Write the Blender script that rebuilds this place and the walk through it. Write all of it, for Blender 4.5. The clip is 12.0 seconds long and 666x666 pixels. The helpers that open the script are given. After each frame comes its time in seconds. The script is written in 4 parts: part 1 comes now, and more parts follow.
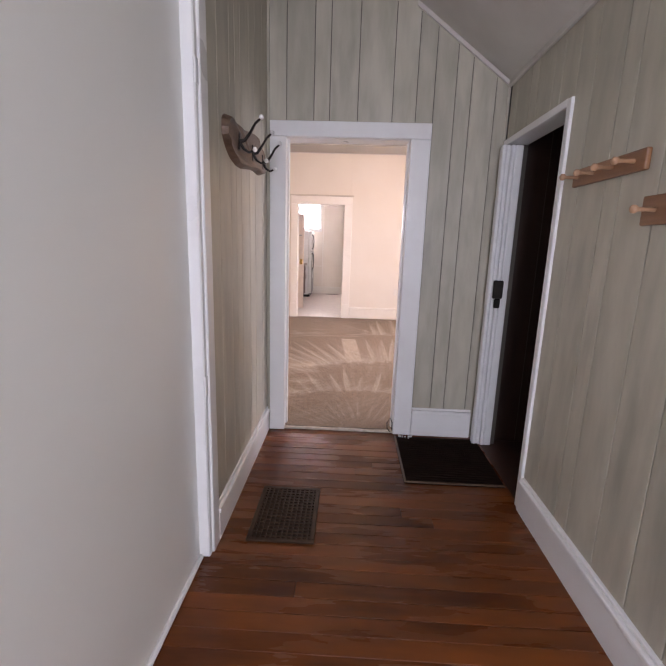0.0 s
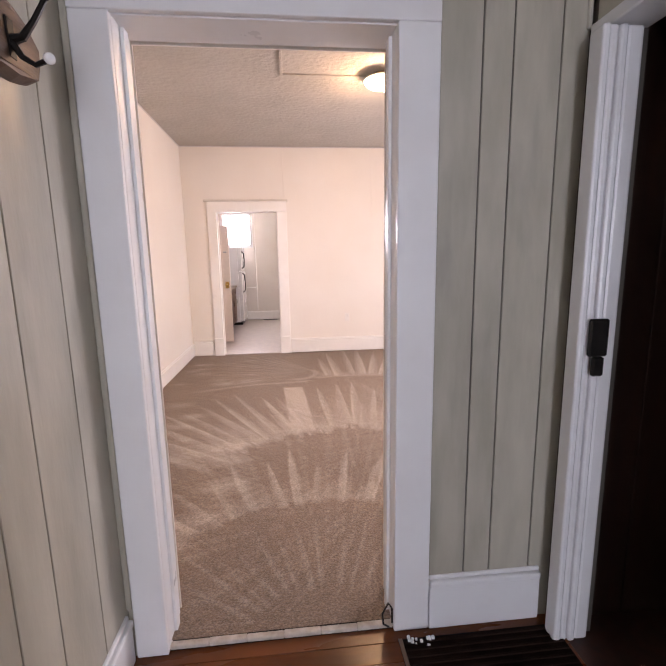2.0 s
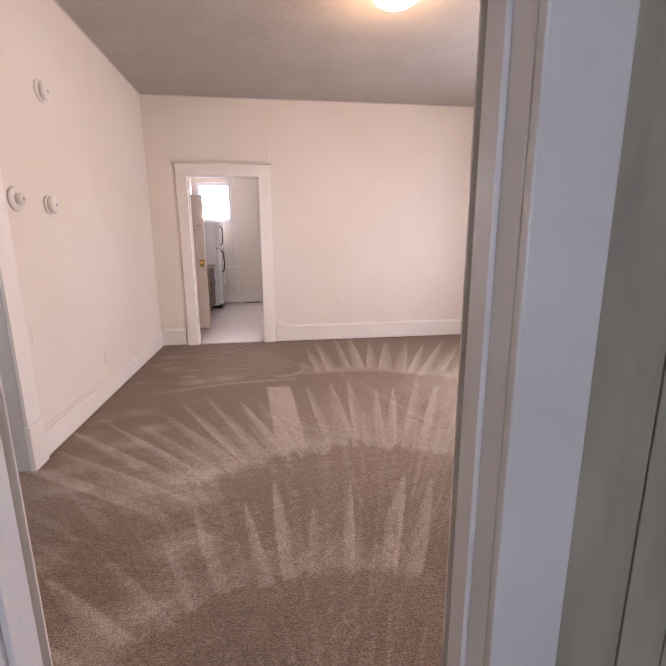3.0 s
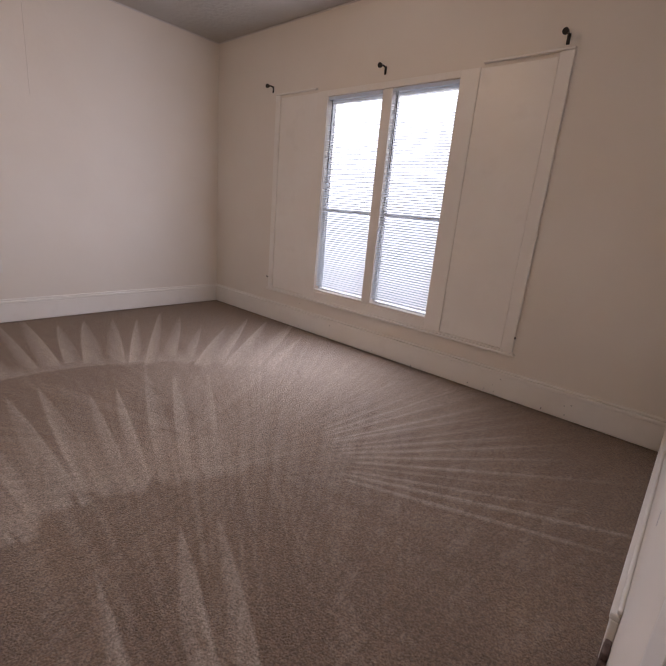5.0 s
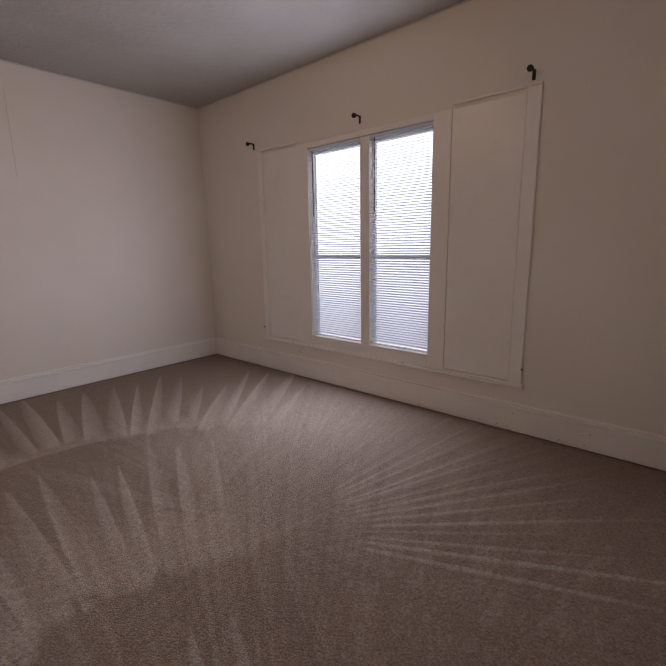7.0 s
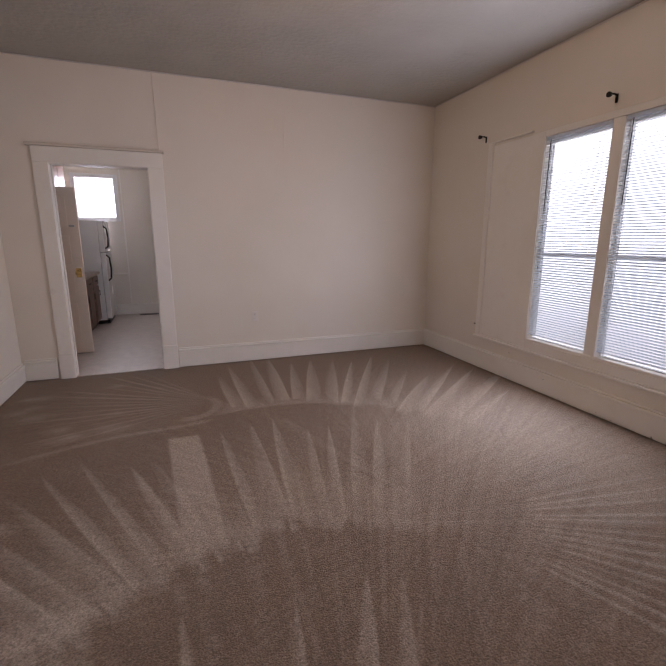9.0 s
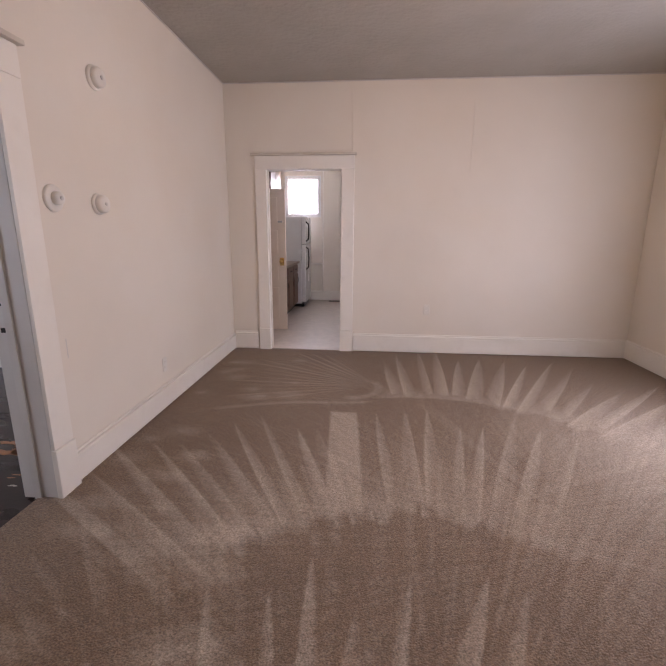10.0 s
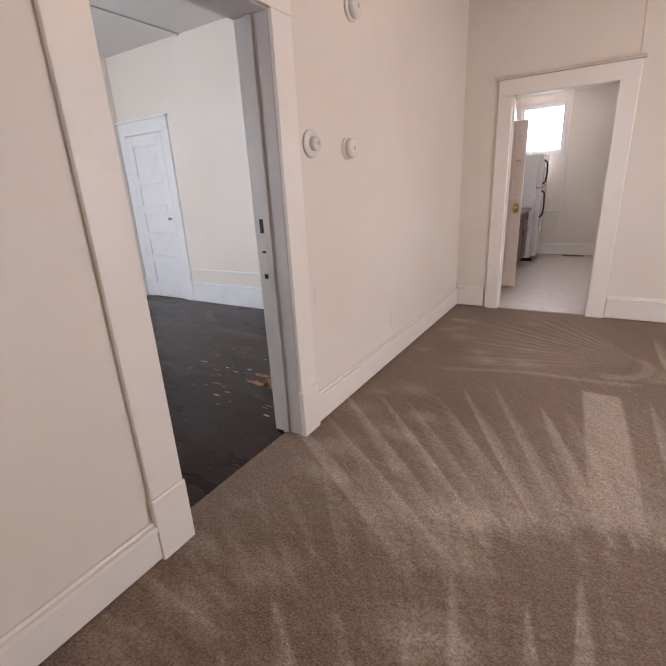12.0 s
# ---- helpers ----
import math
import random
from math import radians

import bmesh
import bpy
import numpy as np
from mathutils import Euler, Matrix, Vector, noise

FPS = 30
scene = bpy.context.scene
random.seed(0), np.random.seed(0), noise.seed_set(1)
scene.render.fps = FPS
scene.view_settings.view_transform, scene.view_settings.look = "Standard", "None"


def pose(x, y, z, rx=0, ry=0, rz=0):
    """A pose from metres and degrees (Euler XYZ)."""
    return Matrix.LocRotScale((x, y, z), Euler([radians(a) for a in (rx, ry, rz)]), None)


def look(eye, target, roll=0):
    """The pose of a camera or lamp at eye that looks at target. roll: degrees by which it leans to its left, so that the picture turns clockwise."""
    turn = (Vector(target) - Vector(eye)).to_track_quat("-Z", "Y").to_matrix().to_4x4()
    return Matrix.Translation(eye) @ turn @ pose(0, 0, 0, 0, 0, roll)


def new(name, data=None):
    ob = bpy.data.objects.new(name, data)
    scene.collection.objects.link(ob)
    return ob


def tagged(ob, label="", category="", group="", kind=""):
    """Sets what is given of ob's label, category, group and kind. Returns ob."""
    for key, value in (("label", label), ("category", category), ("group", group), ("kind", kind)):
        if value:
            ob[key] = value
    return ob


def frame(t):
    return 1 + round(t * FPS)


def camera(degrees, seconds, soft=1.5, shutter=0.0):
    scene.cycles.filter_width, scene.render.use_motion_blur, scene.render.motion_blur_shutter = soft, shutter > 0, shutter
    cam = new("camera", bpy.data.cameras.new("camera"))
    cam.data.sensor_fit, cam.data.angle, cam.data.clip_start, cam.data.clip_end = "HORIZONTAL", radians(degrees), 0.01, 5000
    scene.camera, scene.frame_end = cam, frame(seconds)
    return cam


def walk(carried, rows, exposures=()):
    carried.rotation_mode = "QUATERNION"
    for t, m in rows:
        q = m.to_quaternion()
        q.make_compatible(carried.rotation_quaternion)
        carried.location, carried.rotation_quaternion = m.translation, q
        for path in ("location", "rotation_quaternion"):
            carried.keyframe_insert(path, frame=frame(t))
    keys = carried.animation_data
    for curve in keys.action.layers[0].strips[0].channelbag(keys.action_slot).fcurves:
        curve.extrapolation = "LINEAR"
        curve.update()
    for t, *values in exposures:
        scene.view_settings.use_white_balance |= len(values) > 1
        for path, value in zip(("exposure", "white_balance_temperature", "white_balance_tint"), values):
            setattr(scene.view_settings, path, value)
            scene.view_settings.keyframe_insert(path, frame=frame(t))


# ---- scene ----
cam = camera(76.1, 12.0)
PATH = [
    (0, (0.176, 0.367, 1.416), (0.11, 2.323, 1.005), 1.8),
    (0.5, (0.208, 0.746, 1.421), (0.206, 2.704, 1.012), 1.2),
    (1, (0.252, 1.161, 1.422), (0.258, 3.128, 1.057), 0.9),
    (1.5, (0.24, 1.621, 1.395), (0.347, 3.592, 1.074), -0.5),
    (2, (0.2, 2.032, 1.407), (0.395, 3.994, 1.069), -1.0),
    (2.5, (0.205, 2.45, 1.359), (0.378, 4.404, 0.971), -0.8),
    (4.5, (0.119, 3.593, 1.314), (1.285, 5.128, 0.781), 4.5),
    (5, (0.18, 3.662, 1.279), (1.642, 4.912, 0.732), 5.1),
    (5.5, (0.218, 3.667, 1.275), (1.851, 4.658, 0.684), 3.1),
    (6, (0.222, 3.689, 1.328), (1.893, 4.659, 0.812), 2.7),
    (6.5, (0.26, 3.694, 1.369), (1.905, 4.751, 0.949), 1.0),
    (7, (0.267, 3.699, 1.4), (1.739, 4.991, 0.994), -1.1),
    (9, (0.225, 3.58, 1.413), (0.902, 5.413, 0.985), 0.1),
    (9.5, (0.311, 3.494, 1.417), (0.553, 5.428, 0.972), 0.9),
    (10, (0.371, 3.444, 1.417), (0.211, 5.384, 0.96), 0.3),
    (10.5, (0.393, 3.398, 1.391), (-0.038, 5.295, 0.926), 0.6),
    (11, (0.374, 3.388, 1.36), (-0.28, 5.208, 0.851), 0.3),
    (11.5, (0.291, 3.437, 1.361), (-0.555, 5.14, 0.741), -2.2),
    (12, (0.053, 3.636, 1.366), (-0.954, 5.239, 0.722), -3.0),
]
EXPOSURES = [(0.0, 0.92, 7000, 27), (1.5, 1.05, 7000, 27), (2.5, 0.70, 6850, 27), (4.5, -0.15, 6400, 22), (5.0, -0.42, 6300, 21), (5.5, -0.55, 6250, 21), (6.5, -0.88, 6250, 22), (7.0, -0.9, 6250, 22), (9.0, -0.62, 6400, 22), (9.5, -0.4, 6650, 24), (10.5, 0.15, 6450, 23), (11.5, 0.15, 6650, 20), (12.0, 0.22, 6650, 19)]
walk(cam, [(t, look(eye, target, roll)) for t, eye, target, roll in PATH], EXPOSURES)

# ---- world and lights ----
world = bpy.data.worlds.new("sky")
scene.world = world
world.use_nodes = True
wn = world.node_tree.nodes
sky = wn.new("ShaderNodeTexSky")
sky.sky_type, sky.sun_disc = "NISHITA", False
sky.sun_elevation, sky.sun_rotation = radians(40), radians(200)
world.node_tree.links.new(sky.outputs[0], wn["Background"].inputs[0])
wn["Background"].inputs[1].default_value = 0.12


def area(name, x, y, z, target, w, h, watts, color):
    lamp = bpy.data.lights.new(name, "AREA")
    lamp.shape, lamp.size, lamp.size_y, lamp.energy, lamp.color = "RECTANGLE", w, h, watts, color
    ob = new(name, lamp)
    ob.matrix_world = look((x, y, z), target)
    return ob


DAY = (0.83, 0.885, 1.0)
sun = new("sun", bpy.data.lights.new("sun", "SUN"))
sun.data.energy, sun.data.angle, sun.data.color = 1.0, radians(15), (1.0, 0.95, 0.88)
sun.matrix_world = look((0, 0, 0), (0.26, 0.72, -0.64))
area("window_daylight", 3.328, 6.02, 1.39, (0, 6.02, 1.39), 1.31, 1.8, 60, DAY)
area("kitchen_daylight", -1.05, 12.63, 2.14, (-1.05, 9, 1.2), 0.7, 0.65, 38, DAY)
# unseen side source, added to brighten the open kitchen door leaf
area("kitchen_side_fill", 1.36, 9.05, 1.5, (-1.0, 9.6, 1.2), 0.55, 0.95, 9, DAY)
area("side_room_daylight", -4.3, 3.32, 1.6, (-4.3, 6, 1.3), 1.3, 1.4, 62, (0.72, 0.85, 1.0))
area("hall_daylight", 0.385, -1.99, 1.5, (0.385, 2, 1.2), 0.9, 1.5, 38, (0.66, 0.80, 1.0))
bulb = bpy.data.lights.new("ceiling_bulb", "POINT")
bulb.energy, bulb.color, bulb.shadow_soft_size = 15, (1.0, 0.62, 0.30), 0.06
new("ceiling_bulb", bulb).location = (1.07, 6.0, 2.80)


# ---- materials ----
def material(name, c1, c2, scale=3.0, stretch=(1, 1, 1), rough=0.6, bump=0.1, fine=60.0, metal=0.0, jitter=0.0, sheen=0.0,
             dirt=None, dirt_amount=0.0, fine_bump=0.3, dirt_scale=2.0, spec=0.5):
    m = bpy.data.materials.new(name)
    m.use_nodes = True
    n, l = m.node_tree.nodes, m.node_tree.links
    b = n["Principled BSDF"]
    tc, mp, info = n.new("ShaderNodeTexCoord"), n.new("ShaderNodeMapping"), n.new("ShaderNodeObjectInfo")
    add = n.new("ShaderNodeVectorMath")
    add.operation = "MULTIPLY_ADD"
    l.new(info.outputs["Random"], add.inputs[0])
    add.inputs[1].default_value = (7.3, 11.1, 5.7)
    l.new(tc.outputs["Object"], add.inputs[2])
    l.new(add.outputs[0], mp.inputs[0])
    mp.inputs["Scale"].default_value = stretch
    big, small = n.new("ShaderNodeTexNoise"), n.new("ShaderNodeTexNoise")
    big.inputs["Scale"].default_value, big.inputs["Detail"].default_value = scale, 6
    small.inputs["Scale"].default_value, small.inputs["Detail"].default_value = fine, 4
    l.new(mp.outputs[0], big.inputs[0])
    l.new(mp.outputs[0], small.inputs[0])
    ramp = n.new("ShaderNodeMapRange")
    ramp.inputs["From Min"].default_value, ramp.inputs["From Max"].default_value = 0.32, 0.68
    l.new(big.outputs[0], ramp.inputs[0])
    mix = n.new("ShaderNodeMix")
    mix.data_type = "RGBA"
    mix.inputs["A"].default_value, mix.inputs["B"].default_value = (*c1, 1), (*c2, 1)
    l.new(ramp.outputs[0], mix.inputs["Factor"])
    col = mix.outputs["Result"]
    if dirt:
        patch, edge, mix2 = n.new("ShaderNodeTexNoise"), n.new("ShaderNodeMapRange"), n.new("ShaderNodeMix")
        patch.inputs["Scale"].default_value, patch.inputs["Detail"].default_value = dirt_scale, 8
        edge.inputs["From Min"].default_value, edge.inputs["From Max"].default_value = 0.56, 0.70
        edge.inputs["To Max"].default_value = dirt_amount
        l.new(mp.outputs[0], patch.inputs[0])
        l.new(patch.outputs[0], edge.inputs[0])
        mix2.data_type = "RGBA"
        mix2.inputs["B"].default_value = (*dirt, 1)
        l.new(edge.outputs[0], mix2.inputs["Factor"])
        l.new(col, mix2.inputs["A"])
        col = mix2.outputs["Result"]
    hsv = n.new("ShaderNodeHueSaturation")
    val = n.new("ShaderNodeMapRange")
    val.inputs["To Min"].default_value, val.inputs["To Max"].default_value = 1 - jitter, 1 + jitter
    l.new(info.outputs["Random"], val.inputs[0])
    l.new(val.outputs[0], hsv.inputs["Value"])
    l.new(col, hsv.inputs["Color"])
    l.new(hsv.outputs[0], b.inputs["Base Color"])
    rr = n.new("ShaderNodeMapRange")
    rr.inputs["To Min"].default_value, rr.inputs["To Max"].default_value = max(rough - 0.12, 0.03), min(rough + 0.12, 1)
    l.new(big.outputs[0], rr.inputs[0])
    l.new(rr.outputs[0], b.inputs["Roughness"])
    b.inputs["Metallic"].default_value = metal
    b.inputs["Specular IOR Level"].default_value = spec
    b.inputs["Sheen Weight"].default_value = sheen
    if bump:
        mx = n.new("ShaderNodeMath")
        mx.operation = "MULTIPLY_ADD"
        mx.inputs[1].default_value = fine_bump
        l.new(small.outputs[0], mx.inputs[0])
        l.new(big.outputs[0], mx.inputs[2])
        bp = n.new("ShaderNodeBump")
        bp.inputs["Strength"].default_value, bp.inputs["Distance"].default_value = bump, 0.02
        l.new(mx.outputs[0], bp.inputs["Height"])
        l.new(bp.outputs[0], b.inputs["Normal"])
    return m


def glow(name, color, strength):
    m = bpy.data.materials.new(name)
    m.use_nodes = True
    b = m.node_tree.nodes["Principled BSDF"]
    b.inputs["Base Color"].default_value = (*color, 1)
    b.inputs["Emission Color"].default_value, b.inputs["Emission Strength"].default_value = (*color, 1), strength
    return m


CREAM = material("cream_wall_paint", (0.76, 0.69, 0.60), (0.80, 0.74, 0.66), 1.2, rough=0.55, bump=0.12, fine=25)
WHITE = material("white_trim_paint", (0.77, 0.76, 0.75), (0.81, 0.81, 0.80), 4, rough=0.32, bump=0.08, fine=40, dirt=(0.55, 0.52, 0.47), dirt_amount=0.10, dirt_scale=7)
CREAM_TRIM = material("cream_trim_paint", (0.83, 0.78, 0.71), (0.86, 0.82, 0.76), 3, rough=0.34, bump=0.08, fine=40, dirt=(0.62, 0.55, 0.46), dirt_amount=0.15, dirt_scale=6)
HALLWHITE = material("hall_wall_paint", (0.81, 0.81, 0.77), (0.84, 0.84, 0.80), 1.5, rough=0.35, bump=0.05, fine=20)
# door caps: dirty tops, plus the shadow beneath them painted into the colour
DUSTY_SHADED = material("dusty_shaded_cap_paint", (0.58, 0.52, 0.44), (0.66, 0.60, 0.52), 5, rough=0.6, bump=0.1)
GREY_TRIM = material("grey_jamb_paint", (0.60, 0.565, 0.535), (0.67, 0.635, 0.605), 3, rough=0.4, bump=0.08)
# ceiling base darkened to cancel the window lamp's upward spill
CEILING = material("dimmed_textured_ceiling_paint", (0.42, 0.39, 0.345), (0.47, 0.44, 0.395), 2.5, rough=0.7, bump=0.35, fine=22, fine_bump=1.4)
SIDE_CEILING = material("smooth_ceiling_board", (0.66, 0.63, 0.60), (0.70, 0.67, 0.64), 1.5, rough=0.55, bump=0.05, fine=60)
HALL_CEILING = material("hall_ceiling_board", (0.55, 0.52, 0.47), (0.63, 0.60, 0.55), 3, rough=0.7, bump=0.1, fine=80)
PANEL = material("greywashed_panelling", (0.385, 0.36, 0.285), (0.50, 0.468, 0.38), 4, (3, 3, 0.7), 0.40, 0.08, 30, jitter=0.07, dirt=(0.24, 0.22, 0.185), dirt_amount=0.40, dirt_scale=2.2)
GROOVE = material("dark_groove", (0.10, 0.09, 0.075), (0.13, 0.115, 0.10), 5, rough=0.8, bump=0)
FLOORBOARD = material("varnished_pine_boards", (0.080, 0.020, 0.005), (0.19, 0.051, 0.010), 1.6, (0.9, 5, 5), 0.28, 0.05, 22, spec=0.35, jitter=0.16, dirt=(0.030, 0.009, 0.004), dirt_amount=0.30, dirt_scale=1.1)
GAP = material("floor_gap", (0.02, 0.012, 0.008), (0.03, 0.018, 0.01), 5, rough=0.9, bump=0)
DARKFLOOR = material("dark_painted_floor", (0.018, 0.009, 0.008), (0.030, 0.015, 0.013), 2, (1, 3, 1), 0.28, 0.06, 30, spec=0.2, dirt=(0.04, 0.028, 0.024), dirt_amount=0.2, dirt_scale=3)
BAREWOOD = material("bare_worn_wood", (0.30, 0.12, 0.05), (0.42, 0.2, 0.1), 6, (1, 6, 1), 0.5, 0.1)
CHIP = material("pale_paint_flake", (0.5, 0.45, 0.4), (0.62, 0.57, 0.52), 6, rough=0.5, bump=0.1)
LINO = material("pale_vinyl_floor", (0.52, 0.45, 0.40), (0.62, 0.545, 0.485), 11, rough=0.4, bump=0, fine=60)
RUBBER = material("ribbed_black_rubber", spec=0.05, c1=(0.013, 0.007, 0.005), c2=(0.024, 0.013, 0.010), scale=8, rough=0.85, bump=0.2, fine=150)
IRON = material("dark_bronze_grille", (0.030, 0.016, 0.010), (0.060, 0.034, 0.022), 12, rough=0.5, bump=0.1, metal=0.0, spec=0.12)
BLACK = material("black_metal", (0.012, 0.010, 0.009), (0.03, 0.024, 0.02), 12, rough=0.4, bump=0.05, metal=0.6)
BRASS = material("polished_brass", (0.62, 0.40, 0.14), (0.72, 0.5, 0.2), 10, rough=0.25, bump=0, metal=1.0)
STEEL = material("dull_steel", (0.4, 0.39, 0.37), (0.5, 0.49, 0.47), 10, rough=0.35, bump=0, metal=0.9)
SLAB = material("dark_live_edge_wood", (0.075, 0.040, 0.023), (0.17, 0.10, 0.06), 5, (3, 1, 8), 0.45, 0.2, 25)
PINE = material("varnished_peg_wood", (0.20, 0.085, 0.036), (0.30, 0.135, 0.060), 5, (6, 1, 8), 0.4, 0.1, 25)
PEG = material("turned_wooden_peg", (0.38, 0.20, 0.11), (0.48, 0.28, 0.17), 8, rough=0.45, bump=0.05)
PORCELAIN = material("white_porcelain", (0.82, 0.81, 0.78), (0.86, 0.85, 0.83), 5, rough=0.15, bump=0)
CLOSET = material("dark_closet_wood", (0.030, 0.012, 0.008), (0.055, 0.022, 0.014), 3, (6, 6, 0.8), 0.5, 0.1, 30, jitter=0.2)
CABINET = material("brown_cabinet_wood", (0.11, 0.050, 0.028), (0.17, 0.080, 0.045), 4, (6, 6, 0.8), 0.4, 0.08, 30)
COUNTER = material("worktop_laminate", (0.28, 0.20, 0.15), (0.36, 0.27, 0.2), 30, rough=0.35, bump=0)
ENAMEL = material("white_enamel", (0.78, 0.77, 0.75), (0.82, 0.81, 0.80), 3, rough=0.25, bump=0.03, fine=120)
DOORPAINT = material("cream_door_paint", (0.78, 0.66, 0.57), (0.82, 0.71, 0.62), 3, rough=0.4, bump=0.06)
PLASTIC = material("ivory_plastic", (0.76, 0.72, 0.66), (0.80, 0.76, 0.70), 5, rough=0.35, bump=0)
STRIP = material("worn_threshold", (0.45, 0.38, 0.30), (0.65, 0.60, 0.54), 25, rough=0.6, bump=0.3)
DARKGAP = material("torn_dark_edge", (0.045, 0.020, 0.015), (0.22, 0.15, 0.12), 28, rough=0.8, bump=0.5)
LAMPGLASS = glow("lit_lamp_glass", (1.0, 0.74, 0.45), 20.0)
OUTSIDE = glow("overcast_daylight", (0.90, 0.95, 1.0), 2.8)
YARD = glow("pale_yard_haze", (0.88, 0.93, 1.0), 2.1)
SLATMAT = material("white_blind_slat", (0.80, 0.82, 0.85), (0.84, 0.86, 0.89), 3, rough=0.6, bump=0, spec=0.2)
sn, sl_ = SLATMAT.node_tree.nodes, SLATMAT.node_tree.links      # thin plastic lets some light through
thin, both = sn.new("ShaderNodeBsdfTranslucent"), sn.new("ShaderNodeMixShader")
thin.inputs["Color"].default_value = (0.80, 0.85, 0.92, 1)
both.inputs[0].default_value = 0.45
sl_.new(sn["Principled BSDF"].outputs[0], both.inputs[1])
sl_.new(thin.outputs[0], both.inputs[2])
sl_.new(both.outputs[0], sn["Material Output"].inputs["Surface"])
GLASS = bpy.data.materials.new("window_glass")
GLASS.use_nodes = True
g = GLASS.node_tree.nodes["Principled BSDF"]
g.inputs["Transmission Weight"].default_value, g.inputs["Roughness"].default_value, g.inputs["IOR"].default_value = 1.0, 0.0, 1.05

# carpet: pile brushed two ways, with window light painted in as paler pile
CARPET = material("beige_cut_pile_carpet", (0.216, 0.146, 0.098), (0.252, 0.174, 0.119), 2.2, rough=0.85, bump=0.6, fine=150, sheen=0.15, spec=0.4, fine_bump=1.6)
cn, cl = CARPET.node_tree.nodes, CARPET.node_tree.links
cb = cn["Principled BSDF"]
old = cb.inputs["Base Color"].links[0].from_socket
nap_and_pool = cn.new("ShaderNodeAttribute")
nap_and_pool.attribute_name = "nap_and_pool"
tuft = cn.new("ShaderNodeTexNoise")
tuft.inputs["Scale"].default_value, tuft.inputs["Detail"].default_value = 125, 3
ctc = cn.new("ShaderNodeTexCoord")
cl.new(ctc.outputs["Object"], tuft.inputs[0])
tv = cn.new("ShaderNodeMapRange")
tv.inputs["From Min"].default_value, tv.inputs["From Max"].default_value = 0.3, 0.7
tv.inputs["To Min"].default_value, tv.inputs["To Max"].default_value = 0.60, 1.40
cl.new(tuft.outputs[0], tv.inputs[0])
cm = cn.new("ShaderNodeMix")
cm.data_type = "RGBA"
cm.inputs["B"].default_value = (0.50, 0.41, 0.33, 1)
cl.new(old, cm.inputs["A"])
cl.new(nap_and_pool.outputs["Fac"], cm.inputs["Factor"])
ch = cn.new("ShaderNodeHueSaturation")
cl.new(cm.outputs["Result"], ch.inputs["Color"])
cl.new(tv.outputs[0], ch.inputs["Value"])
cl.new(ch.outputs[0], cb.inputs["Base Color"])


# ---- builders ----
PLACE = [Matrix()]                                   # frame in which the present space is laid out
HALL = Matrix.Translation((-0.058, 0.012, 0)) @ Matrix.Scale(0.985, 4)


def part(name, bm, mat, parent=None, label="", smooth=False):
    me = bpy.data.meshes.new(name)
    if smooth:
        for fc in bm.faces:
            fc.smooth = True
    bmesh.ops.scale(bm, vec=PLACE[0].to_scale(), verts=bm.verts)
    bm.to_mesh(me)
    bm.free()
    me.materials.append(mat)
    ob = new(name, me)
    if parent:
        ob.parent = parent
    else:
        ob.location = PLACE[0].translation
    if label:
        ob["label"] = label
    return ob


def thing(name, label, category, loc=(0, 0, 0), group="", kind=""):
    ob = new(name)
    ob.location = PLACE[0] @ Vector(loc)
    return tagged(ob, label, category, group, kind)


def box(x0, x1, y0, y1, z0, z1, bevel=0.0, bm=None, segs=1):
    out = bm or bmesh.new()
    tmp = bmesh.new()
    bmesh.ops.create_cube(tmp, size=1)
    bmesh.ops.scale(tmp, vec=(x1 - x0, y1 - y0, z1 - z0), verts=tmp.verts)
    bmesh.ops.translate(tmp, vec=((x0 + x1) / 2, (y0 + y1) / 2, (z0 + z1) / 2), verts=tmp.verts)
    if bevel:
        bmesh.ops.bevel(tmp, geom=tmp.edges[:], offset=bevel, segments=segs, affect="EDGES", profile=0.5)
    me = bpy.data.meshes.new("tmp")
    tmp.to_mesh(me)
    tmp.free()
    out.from_mesh(me)
    bpy.data.meshes.remove(me)
    return out


def boxes(rows, bevel=0.0):
    bm = bmesh.new()
    for r in rows:
        box(*r, bevel=bevel, bm=bm)
    return bm


def lathe(profile, axis="z", segs=24, at=(0, 0, 0)):
    """Turned body; profile holds (radius, height)."""
    bm = bmesh.new()
    rings = []
    for r, h in profile:
        ring = []
        for i in range(segs):
            a = 2 * math.pi * i / segs
            ring.append(bm.verts.new((max(r, 1e-4) * math.cos(a), max(r, 1e-4) * math.sin(a), h)))
        rings.append(ring)
    for a, b in zip(rings, rings[1:]):
        for i in range(segs):
            bm.faces.new((a[i], a[(i + 1) % segs], b[(i + 1) % segs], b[i]))
    bm.faces.new(rings[0][::-1])
    bm.faces.new(rings[-1])
    rot = {"z": Matrix(), "x": Matrix.Rotation(radians(90), 4, "Y"), "-x": Matrix.Rotation(radians(-90), 4, "Y"),
           "-y": Matrix.Rotation(radians(90), 4, "X"), "y": Matrix.Rotation(radians(-90), 4, "X")}[axis]
    bmesh.ops.transform(bm, matrix=Matrix.Translation(at) @ rot, verts=bm.verts)
    bmesh.ops.recalc_face_normals(bm, faces=bm.faces[:])
    return bm


